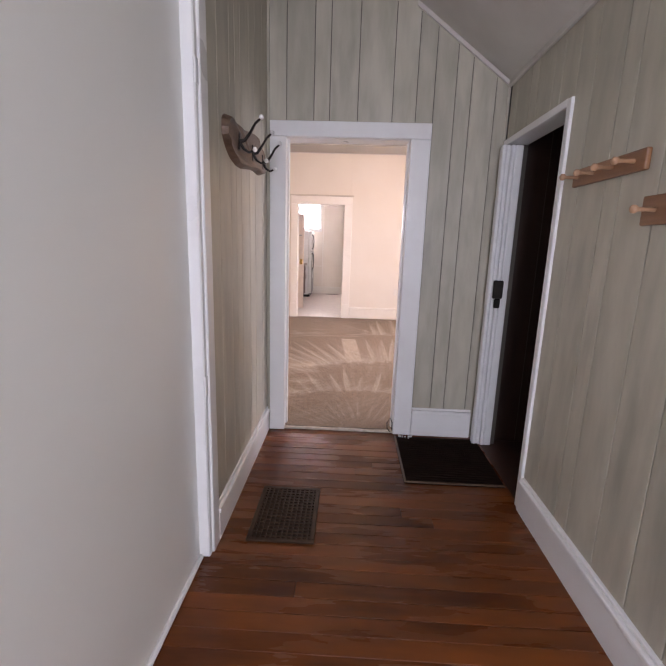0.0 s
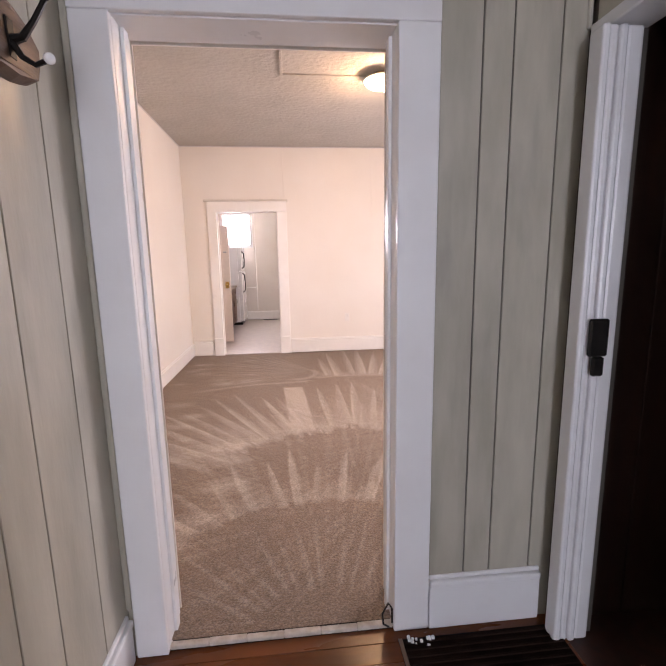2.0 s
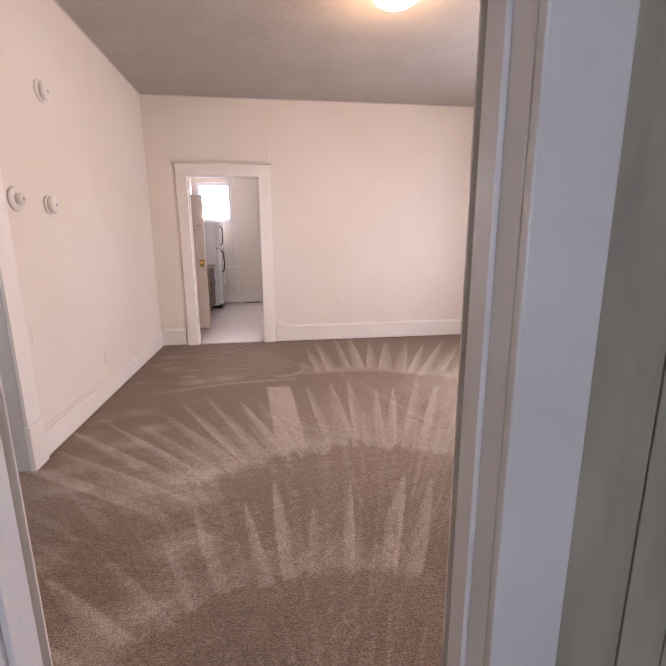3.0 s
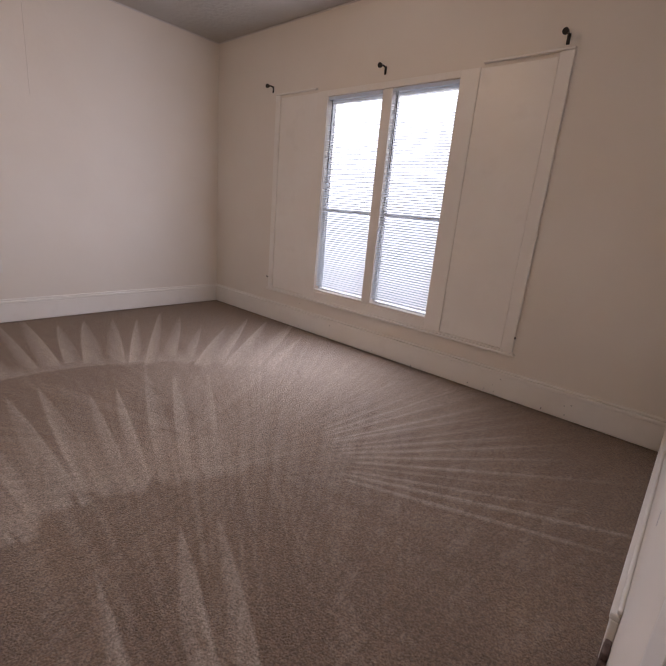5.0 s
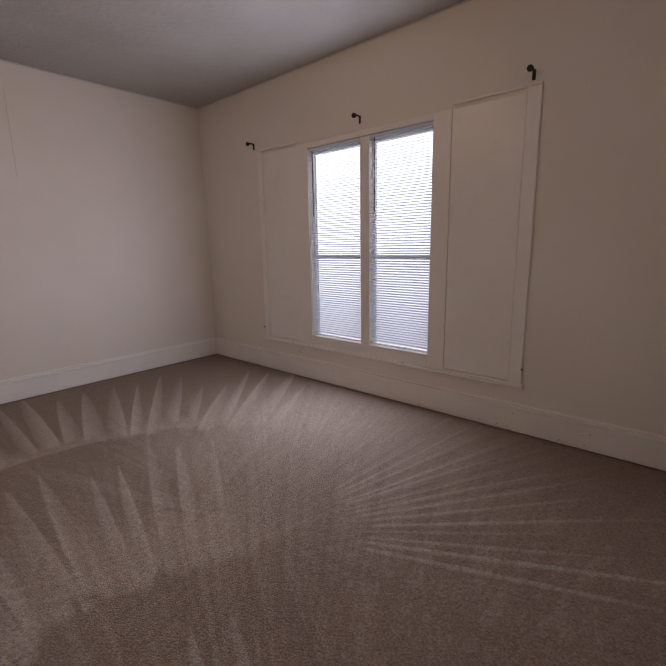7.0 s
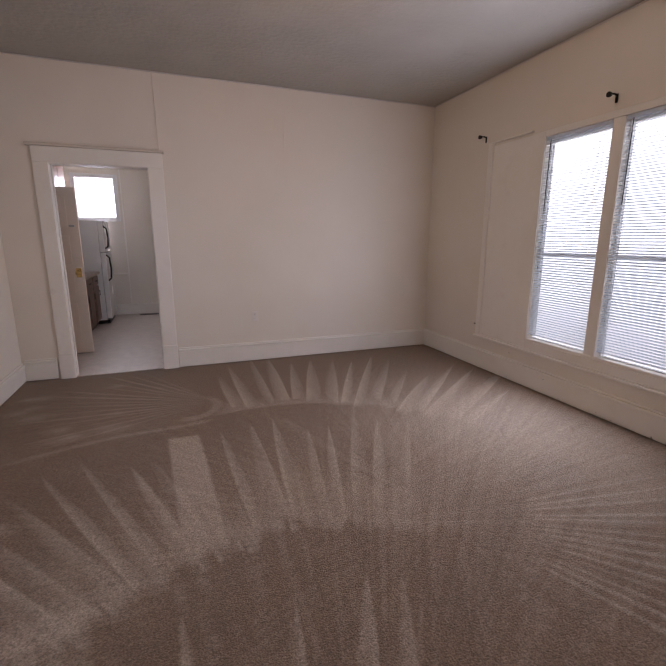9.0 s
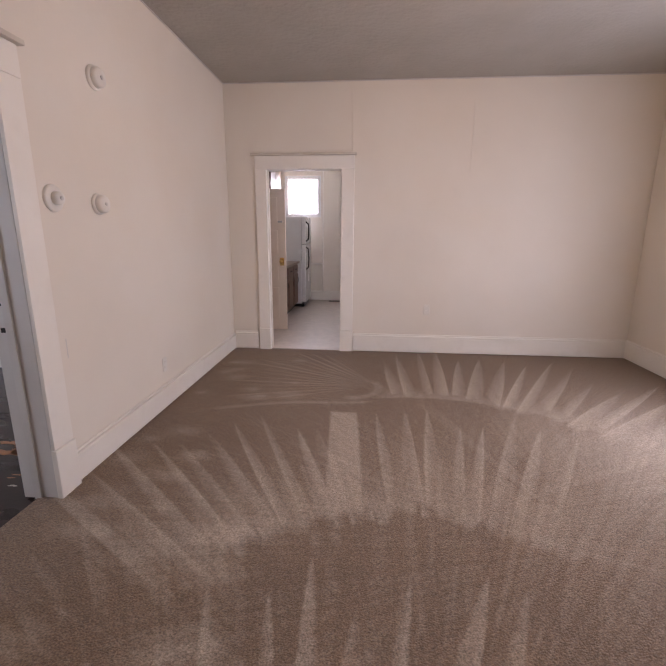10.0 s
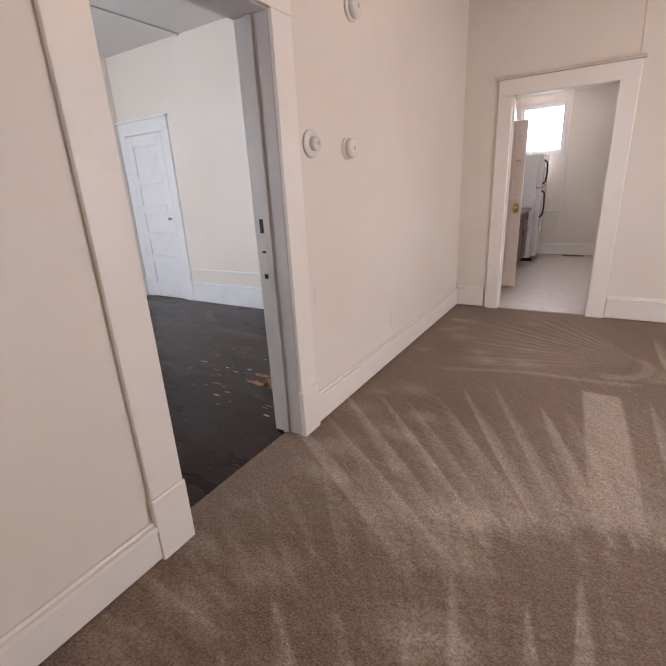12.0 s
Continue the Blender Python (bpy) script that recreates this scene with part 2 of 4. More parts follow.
def tube(points, radius, segs=8, bm=None):
    bm = bm or bmesh.new()
    pts = [Vector(p) for p in points]
    rings = []
    for i, p in enumerate(pts):
        d = (pts[min(i + 1, len(pts) - 1)] - pts[max(i - 1, 0)]).normalized()
        u = d.orthogonal().normalized()
        ref = Vector((0.13, 0.31, 0.94))
        u = (ref - d * ref.dot(d)).normalized() if abs(ref.dot(d)) < 0.97 else u
        v = d.cross(u)
        r = radius[i] if isinstance(radius, (list, tuple)) else radius
        rings.append([bm.verts.new(p + r * (math.cos(2 * math.pi * k / segs) * u + math.sin(2 * math.pi * k / segs) * v)) for k in range(segs)])
    for a, b in zip(rings, rings[1:]):
        for k in range(segs):
            bm.faces.new((a[k], a[(k + 1) % segs], b[(k + 1) % segs], b[k]))
    bm.faces.new(rings[0][::-1])
    bm.faces.new(rings[-1])
    return bm


def structure(name, bm, mat, label, category):
    return tagged(part(name, bm, mat), label, category, kind="structure")


# ---- plan ----
L, R, N, F, C = -1.266, 3.35, 3.61, 8.455, 3.0      # living room faces and ceiling
E = 3.478                                            # hall end wall face
HL, HR, HC = -0.36, 1.25, 2.97                       # hall faces and ceiling
DX0, DX1, DH = -0.228, 0.62, 2.10                    # doorway, in the hall's frame
QX0, QX1, QH, QE = -0.283, 0.553, 2.108, 3.438       # the same in the living room's frame
KX0, KX1 = -0.81, 0.045                              # kitchen doorway
SY0, SY1 = 4.515, 5.345                               # side-room doorway
WY0, WY1, WZ0, WZ1 = 5.363, 6.675, 0.49, 2.29        # window opening

# ---- setting: living room ----
structure("wall_south", boxes([(L - 0.4, QX0 - 0.02, QE + 0.012, N, 0, C), (QX1 + 0.02, R + 0.2, QE + 0.012, N, 0, C), (QX0 - 0.02, QX1 + 0.02, QE + 0.012, N, QH + 0.02, C)]), CREAM,
          "cream painted plaster wall with the entry doorway", "wall")
structure("wall_north", boxes([(L - 0.15, KX0 - 0.02, F, F + 0.14, 0, C), (KX1 + 0.02, R + 0.2, F, F + 0.14, 0, C), (KX0 - 0.02, KX1 + 0.02, F, F + 0.14, DH + 0.02, C)]), CREAM,
          "cream painted plaster wall around the kitchen doorway", "wall")
structure("wall_west", boxes([(L - 0.19, L, N, SY0 - 0.02, 0, C), (L - 0.19, L, SY1 + 0.02, F, 0, C), (L - 0.19, L, SY0 - 0.02, SY1 + 0.02, DH + 0.02, C)]), CREAM,
          "cream painted plaster wall with the side doorway", "wall")
structure("wall_east", boxes([(R, R + 0.11, N, WY0, 0, C), (R, R + 0.11, WY1, F, 0, C), (R, R + 0.11, WY0, WY1, 0, WZ0), (R, R + 0.11, WY0, WY1, WZ1, C)]), CREAM,
          "cream painted plaster wall around the twin window", "wall")
structure("ceiling", box(L - 0.11, R + 0.2, QE + 0.012, F + 0.14, C, C + 0.12), CEILING, "off-white stippled plaster ceiling with its shade put into the colour", "ceiling")

# ceiling patch board with battens
hatch = thing("ceiling_panel", "painted board patch with thin battens on the ceiling", "ceiling panel", kind="structure")
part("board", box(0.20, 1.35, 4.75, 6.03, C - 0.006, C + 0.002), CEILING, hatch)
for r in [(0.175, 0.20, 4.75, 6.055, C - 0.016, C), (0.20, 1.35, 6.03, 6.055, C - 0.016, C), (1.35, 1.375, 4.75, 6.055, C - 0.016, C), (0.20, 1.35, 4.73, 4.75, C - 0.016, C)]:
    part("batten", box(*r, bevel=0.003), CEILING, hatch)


def baseboard(x0, x1, y0, y1, side, mat, h=0.215, z=0.028, name="baseboard", t=0.022):
    """Skirting along a wall face; side is the way it faces."""
    ob = thing(name, "painted wooden baseboard with a moulded cap", "baseboard", kind="structure")
    dx, dy = {"+x": (1, 0), "-x": (-1, 0), "+y": (0, 1), "-y": (0, -1)}[side]

    def strip(depth, za, zb, nm, bev):
        xs, ys = sorted((x0, x1 + dx * depth)) if dx else (x0, x1), sorted((y0, y1 + dy * depth)) if dy else (y0, y1)
        part(nm, box(*xs, *ys, za, zb, bevel=bev, segs=2), mat, ob)
    strip(t, z, z + h - 0.045, "board", 0.004)
    strip(t + 0.007, z + h - 0.045, z + h - 0.018, "cap", 0.007)
    strip(t - 0.008, z + h - 0.018, z + h, "bead", 0.006)
    return ob


baseboard(L + 0.022, KX0 - 0.15, F, F, "-y", CREAM_TRIM)
baseboard(KX1 + 0.155, R - 0.022, F, F, "-y", CREAM_TRIM)
baseboard(L, L, SY1 + 0.14, F, "+x", CREAM_TRIM, h=0.185)
baseboard(L, L, N, SY0 - 0.14, "+x", CREAM_TRIM, h=0.17)
baseboard(R, R, N, F, "-x", CREAM_TRIM)
baseboard(1.53, R - 0.022, N, N, "+y", CREAM_TRIM, h=0.2)


# carpet, its pile laid in fans by a vacuum cleaner
def wedge(X, Y, cx, cy, r0, r1, a0, a1, count, fill, seed, wobble=0.12, soft=0.06):
    """Fan of tapering light strokes about a centre; degrees from +x."""
    rng = np.random.RandomState(seed)
    r, a = np.hypot(X - cx, Y - cy), np.degrees(np.arctan2(Y - cy, X - cx))
    a = (a - a0 + 90) % 360 + a0 - 90
    out = np.zeros_like(X)
    step = (a1 - a0) / count
    for i in range(count):
        mid = a0 + step * (i + 0.5 + rng.uniform(-0.15, 0.15))
        ra, rb = r0 * (1 + rng.uniform(-wobble, wobble) * 0.5), r1 * (1 + rng.uniform(-wobble, wobble))
        u = (r - ra) / max(rb - ra, 0.01)
        half = fill * step * 0.5 * np.clip(1 - u, 0, 1) ** 0.8 * rng.uniform(0.75, 1.2)
        bend = rng.uniform(-0.12, 0.12) * step * u
        k = np.clip((half - np.abs(a - mid - bend)) * np.radians(1) * r / 0.009 + 0.3, 0, 1)
        k *= 0.62 + 0.38 * np.clip((a - mid) / (half + 0.01) * rng.choice((-1, 1)), -1, 1)
        k *= np.clip((u + 0.02) / soft, 0, 1) * (u < 1) * rng.uniform(0.65, 1.0)
        out = np.maximum(out, k * (0.35 + 0.65 * np.clip(1.15 - u * 0.7, 0, 1)))
    return out


def carpet():
    nx, ny = 560, 600
    xs, ys = np.linspace(L - 0.11, R, nx), np.linspace(QE + 0.02, F, ny)
    X, Y = np.meshgrid(xs, ys)
    Z = np.full_like(X, 0.02)
    Z += 0.0015 * np.sin(X * 3.1 + 1) * np.sin(Y * 2.3)
    verts = np.stack([X, Y, Z], -1).reshape(-1, 3)
    idx = np.arange(nx * ny).reshape(ny, nx)
    inx = (X > QX0 - 0.02) & (X < QX1 + 0.02)
    ok = (inx | (Y > N - 0.03)) & ((X > L - 0.015) | ((Y > SY0 - 0.01) & (Y < SY1 + 0.01)))
    keep = ok[:-1, :-1] & ok[1:, 1:] & ok[:-1, 1:] & ok[1:, :-1]
    quads = np.stack([idx[:-1, :-1], idx[:-1, 1:], idx[1:, 1:], idx[1:, :-1]], -1)[keep]
    me = bpy.data.meshes.new("carpet")
    me.from_pydata(verts.tolist(), [], quads.tolist())
    v = np.zeros_like(X)
    fans = [(0.85, 5.35, 1.64, 2.95, 27, 99, 16, 0.95, 1), (0.6, 4.2, 1.2, 2.46, 57, 95, 8, 0.92, 2), (0.6, 4.2, 1.2, 2.46, 103, 150, 10, 0.9, 3),
            (0.3, 3.5, 0.84, 1.47, 57, 159, 12, 0.72, 4), (1.45, 5.2, 0.45, 1.9, -69, -2, 14, 0.55, 5), (0.5, 7.25, 0.1, 1.5, 118, 205, 15, 0.55, 6),
            (0.6, 4.2, 1.15, 1.75, 55, 152, 27, 0.8, 7), (-0.1, 4.2, 0.75, 1.3, 120, 190, 8, 0.6, 8), (0.3, 3.3, 0.35, 0.88, 60, 150, 11, 0.6, 9)]
    weights = [1.0, 1.0, 0.95, 1.0, 0.9, 0.75, 0.75, 0.4, 0.4]
    for w, fan in zip(weights, fans):
        v = np.maximum(v, w * wedge(X, Y, *fan))
    # block stroke and the merged light band behind the second fan
    blk = np.clip((0.115 - np.abs(X - 0.20 + (Y - 6.6) * 0.06)) / 0.02, 0, 1) * np.clip((6.63 - Y) / 0.03, 0, 1) * np.clip((Y - 5.3) / 0.1, 0, 1)
    v = np.maximum(v, 0.75 * blk)
    r2, a2 = np.hypot(X - 0.6, Y - 4.2), np.degrees(np.arctan2(Y - 4.2, X - 0.6))
    band = np.clip((r2 - 1.17 - 0.05 * np.sin(a2 * 0.31) - 0.03 * np.sin(a2 * 0.9)) / 0.06, 0, 1) * np.clip((1.8 - r2) / 0.6, 0, 1) * np.clip((a2 - 40) / 20, 0, 1) * np.clip((150 - a2) / 15, 0, 1)
    v = np.maximum(v, 0.5 * band)
    r3, a3 = np.hypot(X - 0.85, Y - 5.35), np.degrees(np.arctan2(Y - 5.35, X - 0.85))
    band3 = np.clip((r3 - 1.61) / 0.04, 0, 1) * np.clip((1.9 - r3) / 0.3, 0, 1) * np.clip((a3 - 20) / 15, 0, 1) * np.clip((106 - a3) / 6, 0, 1)
    v = np.maximum(v, 0.55 * band3)
    r4, a4 = np.hypot(X - 0.3, Y - 3.5), np.degrees(np.arctan2(Y - 3.5, X - 0.3))
    band4 = np.clip((r4 - 0.82) / 0.04, 0, 1) * np.clip((1.12 - r4) / 0.28, 0, 1) * np.clip((a4 - 55) / 12, 0, 1) * np.clip((160 - a4) / 12, 0, 1)
    v = np.maximum(v, 0.45 * band4)
    # curl where the cleaner turned before the kitchen door
    r5, a5 = np.hypot(X - 0.22, Y - 7.2), np.degrees(np.arctan2(Y - 7.2, X - 0.22))
    curl = np.clip((0.055 - np.abs(r5 - 0.27)) / 0.03, 0, 1) * np.clip((a5 + 110) / 25, 0, 1) * np.clip((50 - a5) / 25, 0, 1)
    v = np.maximum(v, 0.38 * curl)
    edge = np.exp(-((Y - 6.86 - 0.2 * (X - 0.3) + 0.03 * np.sin(X * 5)) / 0.03) ** 2) * np.clip((X + 1.0) / 0.3, 0, 1) * np.clip((0.45 - X) / 0.1, 0, 1)
    v = np.maximum(v, 0.4 * edge)
    broad_and_pool = 0.18 * np.clip((X - 0.3) / 1.2, 0, 1) * np.clip((6.9 - Y) / 0.8, 0, 1) * np.clip((Y - 4.3) / 0.6, 0, 1)
    # pool of window light on the floor, painted as paler pile
    broad_and_pool = broad_and_pool + 0.55 * np.exp(-((X - 2.45) / 0.75) ** 2 - ((Y - 6.1) / 0.9) ** 2)
    v = np.clip(v + broad_and_pool * (1 - v), 0, 1)
    rng2 = np.random.RandomState(21)
    for cx, cy, amp in ((0.6, 4.2, 0.12), (0.3, 3.5, 0.12), (0.85, 5.35, 0.08), (1.45, 5.2, 0.10)):
        ang = np.degrees(np.arctan2(Y - cy, X - cx))
        line = np.interp(ang, np.linspace(-180, 180, 500), rng2.uniform(-1, 1, 500))
        v = v + amp * line * np.clip(2.6 - np.hypot(X - cx, Y - cy), 0, 1)
    for i in range(40):
        bx, by, br = rng2.uniform(-1.2, -0.2), rng2.uniform(3.9, 8.0), rng2.uniform(0.03, 0.09)
        v = v + 0.35 * np.exp(-(((X - bx) / (br * 1.6)) ** 2 + ((Y - by) / br) ** 2))
    for i in range(30):
        bx, by, ba = rng2.uniform(0.2, 3.0), rng2.uniform(3.9, 6.2), rng2.uniform(0, 3.14)
        du, dv = (X - bx) * math.cos(ba) + (Y - by) * math.sin(ba), -(X - bx) * math.sin(ba) + (Y - by) * math.cos(ba)
        v = v - 0.22 * np.exp(-((du / 0.12) ** 4 + (dv / 0.008) ** 2))
    v = np.clip(v, 0, 1)
    at = me.attributes.new("nap_and_pool", "FLOAT", "POINT")
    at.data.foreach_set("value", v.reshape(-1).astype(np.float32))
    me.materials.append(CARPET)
    return tagged(new("floor_carpet", me), "beige cut-pile carpet with fan-shaped vacuum strokes and a painted pool of window light", "carpet", kind="structure")


carpet()
structure("floor_slab", box(L - 0.11, R + 0.2, QE - 0.005, F + 0.1, -0.15, -0.012), GAP, "dark subfloor under the carpet", "floor")


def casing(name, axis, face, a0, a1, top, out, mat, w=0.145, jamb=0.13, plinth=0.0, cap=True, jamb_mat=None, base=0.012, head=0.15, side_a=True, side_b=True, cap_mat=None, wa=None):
    """Trim of a doorway: side boards, head, cap, jamb lining. axis is the way along the wall; out the way it faces."""
    ob = thing(name, "painted wooden door casing around an open doorway", "door casing", kind="structure")

    def put(nm, s0, s1, z0, z1, d0, d1, m, bev=0.004):
        n0, n1 = sorted((face + out * d0, face + out * d1))
        r = (s0, s1, n0, n1, z0, z1) if axis == "x" else (n0, n1, s0, s1, z0, z1)
        part(nm, box(*r, bevel=bev, segs=2), m, ob)
    for on, s0, s1 in ((side_a, a0 - (wa or w), a0), (side_b, a1, a1 + w)):
        if on:
            put("side_casing", s0, s1, base + plinth, top + 0.004, 0.0005, 0.022, mat)
            if plinth:
                put("plinth_block", s0 - 0.006, s1 + 0.004, base, base + plinth, 0.0005, 0.032, mat, 0.006)
    put("head_casing", a0 - (wa or w), a1 + w, top + 0.004, top + head, 0.0005, 0.024, mat)
    if cap:
        put("cap", a0 - w - 0.02, a1 + w + 0.02, top + head, top + head + 0.025, 0.0005, 0.05, cap_mat or mat)
    jm = jamb_mat or mat
    put("jamb", a0 - 0.019, a0, base, top + 0.018, -jamb, 0.0, jm, 0.003)
    put("jamb", a1, a1 + 0.019, base, top + 0.018, -jamb, 0.0, jm, 0.003)
    put("head_jamb", a0, a1, top, top + 0.018, -jamb, 0.0, jm, 0.003)
    mid = -jamb * 0.55
    put("stop", a0, a0 + 0.012, base, top, mid - 0.02, mid + 0.02, jm, 0.002)
    put("stop", a1 - 0.012, a1, base, top, mid - 0.02, mid + 0.02, jm, 0.002)
    return ob


casing("door_1_casing", "x", F, KX0, KX1, DH + 0.008, -1, CREAM_TRIM, wa=0.125, plinth=0.27, jamb=0.14, head=0.145, cap_mat=DUSTY_SHADED)
casing("door_2_casing", "y", L, SY0, SY1, DH - 0.005, 1, CREAM_TRIM, plinth=0.285, jamb=0.195, jamb_mat=GREY_TRIM, head=0.145, cap_mat=DUSTY_SHADED)
PLACE[0] = HALL
entry = casing("door_3_casing", "x", E, DX0, DX1, DH + 0.04, -1, WHITE, w=0.135, wa=0.112, jamb=0.153, cap=False, head=0.105, base=0.0)
part("strike_plate", box(DX1 - 0.003, DX1, 3.55, 3.575, 0.87, 0.93, bevel=0.001), BRASS, entry)
PLACE[0] = Matrix()
inner = thing("door_3_inner_casing", "cream painted casing on the room side of the entry", "door casing", kind="structure")
for a, b, z0, z1 in ((QX0 - 0.13, QX0, 0.02, QH), (QX1, QX1 + 0.13, 0.02, QH), (QX0 - 0.13, QX1 + 0.13, QH, QH + 0.14)):
    part("room_side_casing", box(a, b, N + 0.0005, N + 0.006, z0, z1, bevel=0.001), CREAM_TRIM, inner)

# torn end of the skirting beside the doorway
torn = bmesh.new()
rng = random.Random(4)
for i in range(26):
    x, s = rng.uniform(0.76, 1.55), rng.uniform(0.012, 0.035)
    box(x, x + s * 2, N + 0.001, N + 0.010 + rng.uniform(0, 0.012), 0.015, 0.03 + rng.uniform(0, 0.09), bevel=0.003, bm=torn)
tagged(part("trim_torn_edge", torn, DARKGAP), "splintered dark plaster where the skirting is missing", "wall damage", kind="structure")

PLACE[0] = HALL
threshold = thing("threshold_strip", "worn pale tack strip at the edge of the carpet", "threshold", kind="structure")
for i in range(6):
    x0 = DX0 + i * (DX1 - DX0) / 6
    part("strip", box(x0 + 0.0003, x0 + (DX1 - DX0) / 6 - 0.0003, E - 0.004, E + 0.022, 0.0, 0.018 + 0.002 * (i % 2), bevel=0.003), STRIP, threshold)
PLACE[0] = Matrix()

# ---- window ----
win = thing("window_1", "twin white sash window with closed lower sashes and trim", "window", kind="structure")
MULL0, MULL1 = 5.96, 6.06
part("mullion", box(R - 0.004, R + 0.085, MULL0, MULL1, WZ0, WZ1, bevel=0.004), CREAM_TRIM, win)
part("sill_board", box(R - 0.012, R + 0.105, WY0, WY1, WZ0 - 0.02, WZ0 + 0.004, bevel=0.004), CREAM_TRIM, win)
for a, b in ((WY0, MULL0), (MULL1, WY1)):
    sash = part("window_frame", boxes([(R + 0.05, R + 0.085, a, a + 0.02, WZ0, WZ1), (R + 0.05, R + 0.085, b - 0.02, b, WZ0, WZ1), (R + 0.05, R + 0.085, a + 0.02, b - 0.02, WZ0, WZ0 + 0.014),
                                       (R + 0.05, R + 0.085, a + 0.02, b - 0.02, WZ1 - 0.05, WZ1), (R + 0.05, R + 0.085, a + 0.02, b - 0.02, 1.275, 1.305)], 0.003), WHITE, win)
    for z0, z1 in ((WZ0 + 0.014, 1.28), (1.30, WZ1 - 0.05)):
        pane = part("pane", box(R + 0.066, R + 0.070, a + 0.02, b - 0.02, z0, z1), GLASS, sash)
        pane.visible_shadow = False
# wide painted surround: flat boards, panels and mouldings
for r in [(WY1, 6.81, 0.40, 2.34), (5.215, WY0, 0.40, 2.34), (WY0, WY1, WZ1, 2.34), (WY0, WY1, 0.40, WZ0 - 0.02)]:
    part("face_board", box(R - 0.016, R - 0.0005, r[0], r[1], r[2], r[3], bevel=0.003), CREAM_TRIM, win)
for r in [(6.81, 7.33, 0.405, 2.335), (4.70, 5.215, 0.405, 2.335)]:
    part("side_panel", box(R - 0.007, R - 0.0005, r[0] + 0.004, r[1], r[2], r[3], bevel=0.002), CREAM_TRIM, win)
for r in [(7.33, 7.40, 0.40, 2.36), (4.61, 4.70, 0.40, 2.36)]:
    part("edge_moulding", box(R - 0.022, R - 0.0005, r[0], r[1], r[2], r[3], bevel=0.005), CREAM_TRIM, win)
for a, b in ((4.61, 5.20), (6.82, 7.40)):
    part("picture_rail", box(R - 0.026, R - 0.0005, a, b, 2.36, 2.376, bevel=0.004), CREAM_TRIM, win)
part("stool_moulding", box(R - 0.034, R - 0.0005, 4.59, 7.42, 0.365, 0.385, bevel=0.005), CREAM_TRIM, win)
part("apron", box(R - 0.020, R - 0.0005, 4.61, 7.40, 0.386, 0.40, bevel=0.003), CREAM_TRIM, win)
for y in (4.61, 7.42):
    part("hook", tube([(R, y, 0.50), (R - 0.02, y, 0.50), (R - 0.024, y, 0.515)], 0.004, 6), BLACK, win, "small dark hook")


def blind(y0, y1):
    ob = thing("window_blind", "white slatted venetian blind lowered in the window", "blind", (R + 0.014, y0, WZ0), "blinds in the twin window")
    w, top = y1 - y0, WZ1 - WZ0
    part("headrail", box(-0.018, 0.018, 0.003, w - 0.003, top - 0.03, top - 0.003, bevel=0.003), SLATMAT, ob)
    bm = bmesh.new()
    pts = [(-0.0115, -0.0060), (-0.004, -0.0008), (0.004, 0.0024), (0.0115, 0.0045)]
    a = [bm.verts.new((x, 0.003, z)) for x, z in pts]
    b = [bm.verts.new((x, w - 0.003, z)) for x, z in pts]
    for i in range(3):
        bm.faces.new((a[i], a[i + 1], b[i + 1], b[i]))
    bmesh.ops.solidify(bm, geom=bm.faces[:], thickness=0.0008)
    first = part("slat", bm, SLATMAT, ob)
    first.location.z = 0.075
    n = int((top - 0.04 - 0.075) / 0.0215)
    for i in range(1, n + 1):
        s = new("slat", first.data)
        s.parent, s.location = ob, (0, 0, 0.075 + i * 0.0215)
    part("bottom_rail", box(-0.012, 0.012, 0.003, w - 0.003, 0.045, 0.058, bevel=0.003), SLATMAT, ob)
    for y in (0.09, w - 0.09):
        part("cord", tube([(-0.014, y, 0.055), (-0.014, y, top - 0.03)], 0.0012, 5), SLATMAT, ob)
    part("wand", tube([(-0.022, w - 0.06, top - 0.03), (-0.024, w - 0.06, top - 0.62)], 0.003, 6), BLACK, ob, "dark tilt wand")
    return ob


blind(WY0, MULL0)
blind(MULL1, WY1)
for y in (4.672, 6.057, 7.467):
    br = thing("curtain_bracket", "small black iron curtain-rod bracket on the wall", "curtain bracket", (R, y, 2.43), "curtain brackets over the window")
    part("plate", box(-0.005, 0.0, -0.011, 0.011, -0.034, 0.028, bevel=0.002), BLACK, br)
    part("arm", tube([(-0.003, 0, 0.018), (-0.03, 0, 0.024), (-0.07, 0, 0.02), (-0.085, 0, 0.012)], 0.007), BLACK, br)
    part("cup", lathe([(0.012, -0.012), (0.019, 0.0), (0.019, 0.016), (0.014, 0.016)], "-x", 12, (-0.075, 0, 0.014)), BLACK, br)
backdrop = tagged(part("backdrop_window", box(R + 0.9, R + 0.92, 3.6, 8.4, -0.6, 3.4), OUTSIDE), "bright overcast daylight outside the window", "backdrop", kind="structure")
tagged(part("backdrop_yard", box(R + 0.86, R + 0.88, 3.6, 8.4, -0.6, 1.24), YARD), "pale blurred yard below the horizon outside the window", "backdrop", kind="structure")

# ---- living room fixtures ----
lamp = thing("ceiling_lamp", "lit frosted glass dome ceiling lamp with brass rim", "ceiling lamp", (1.07, 6.0, C))
part("canopy", lathe([(0.06, -0.03), (0.075, -0.012), (0.078, -0.006)], segs=28), BRASS, lamp, smooth=True)
part("rim", lathe([(0.165, -0.062), (0.172, -0.055), (0.172, -0.052), (0.06, -0.03)], segs=32), PLASTIC, lamp, smooth=True)
part("glass_dome", lathe([(0.02, -0.125), (0.075, -0.118), (0.12, -0.102), (0.15, -0.08), (0.163, -0.062)], segs=32), LAMPGLASS, lamp, smooth=True).visible_shadow = False
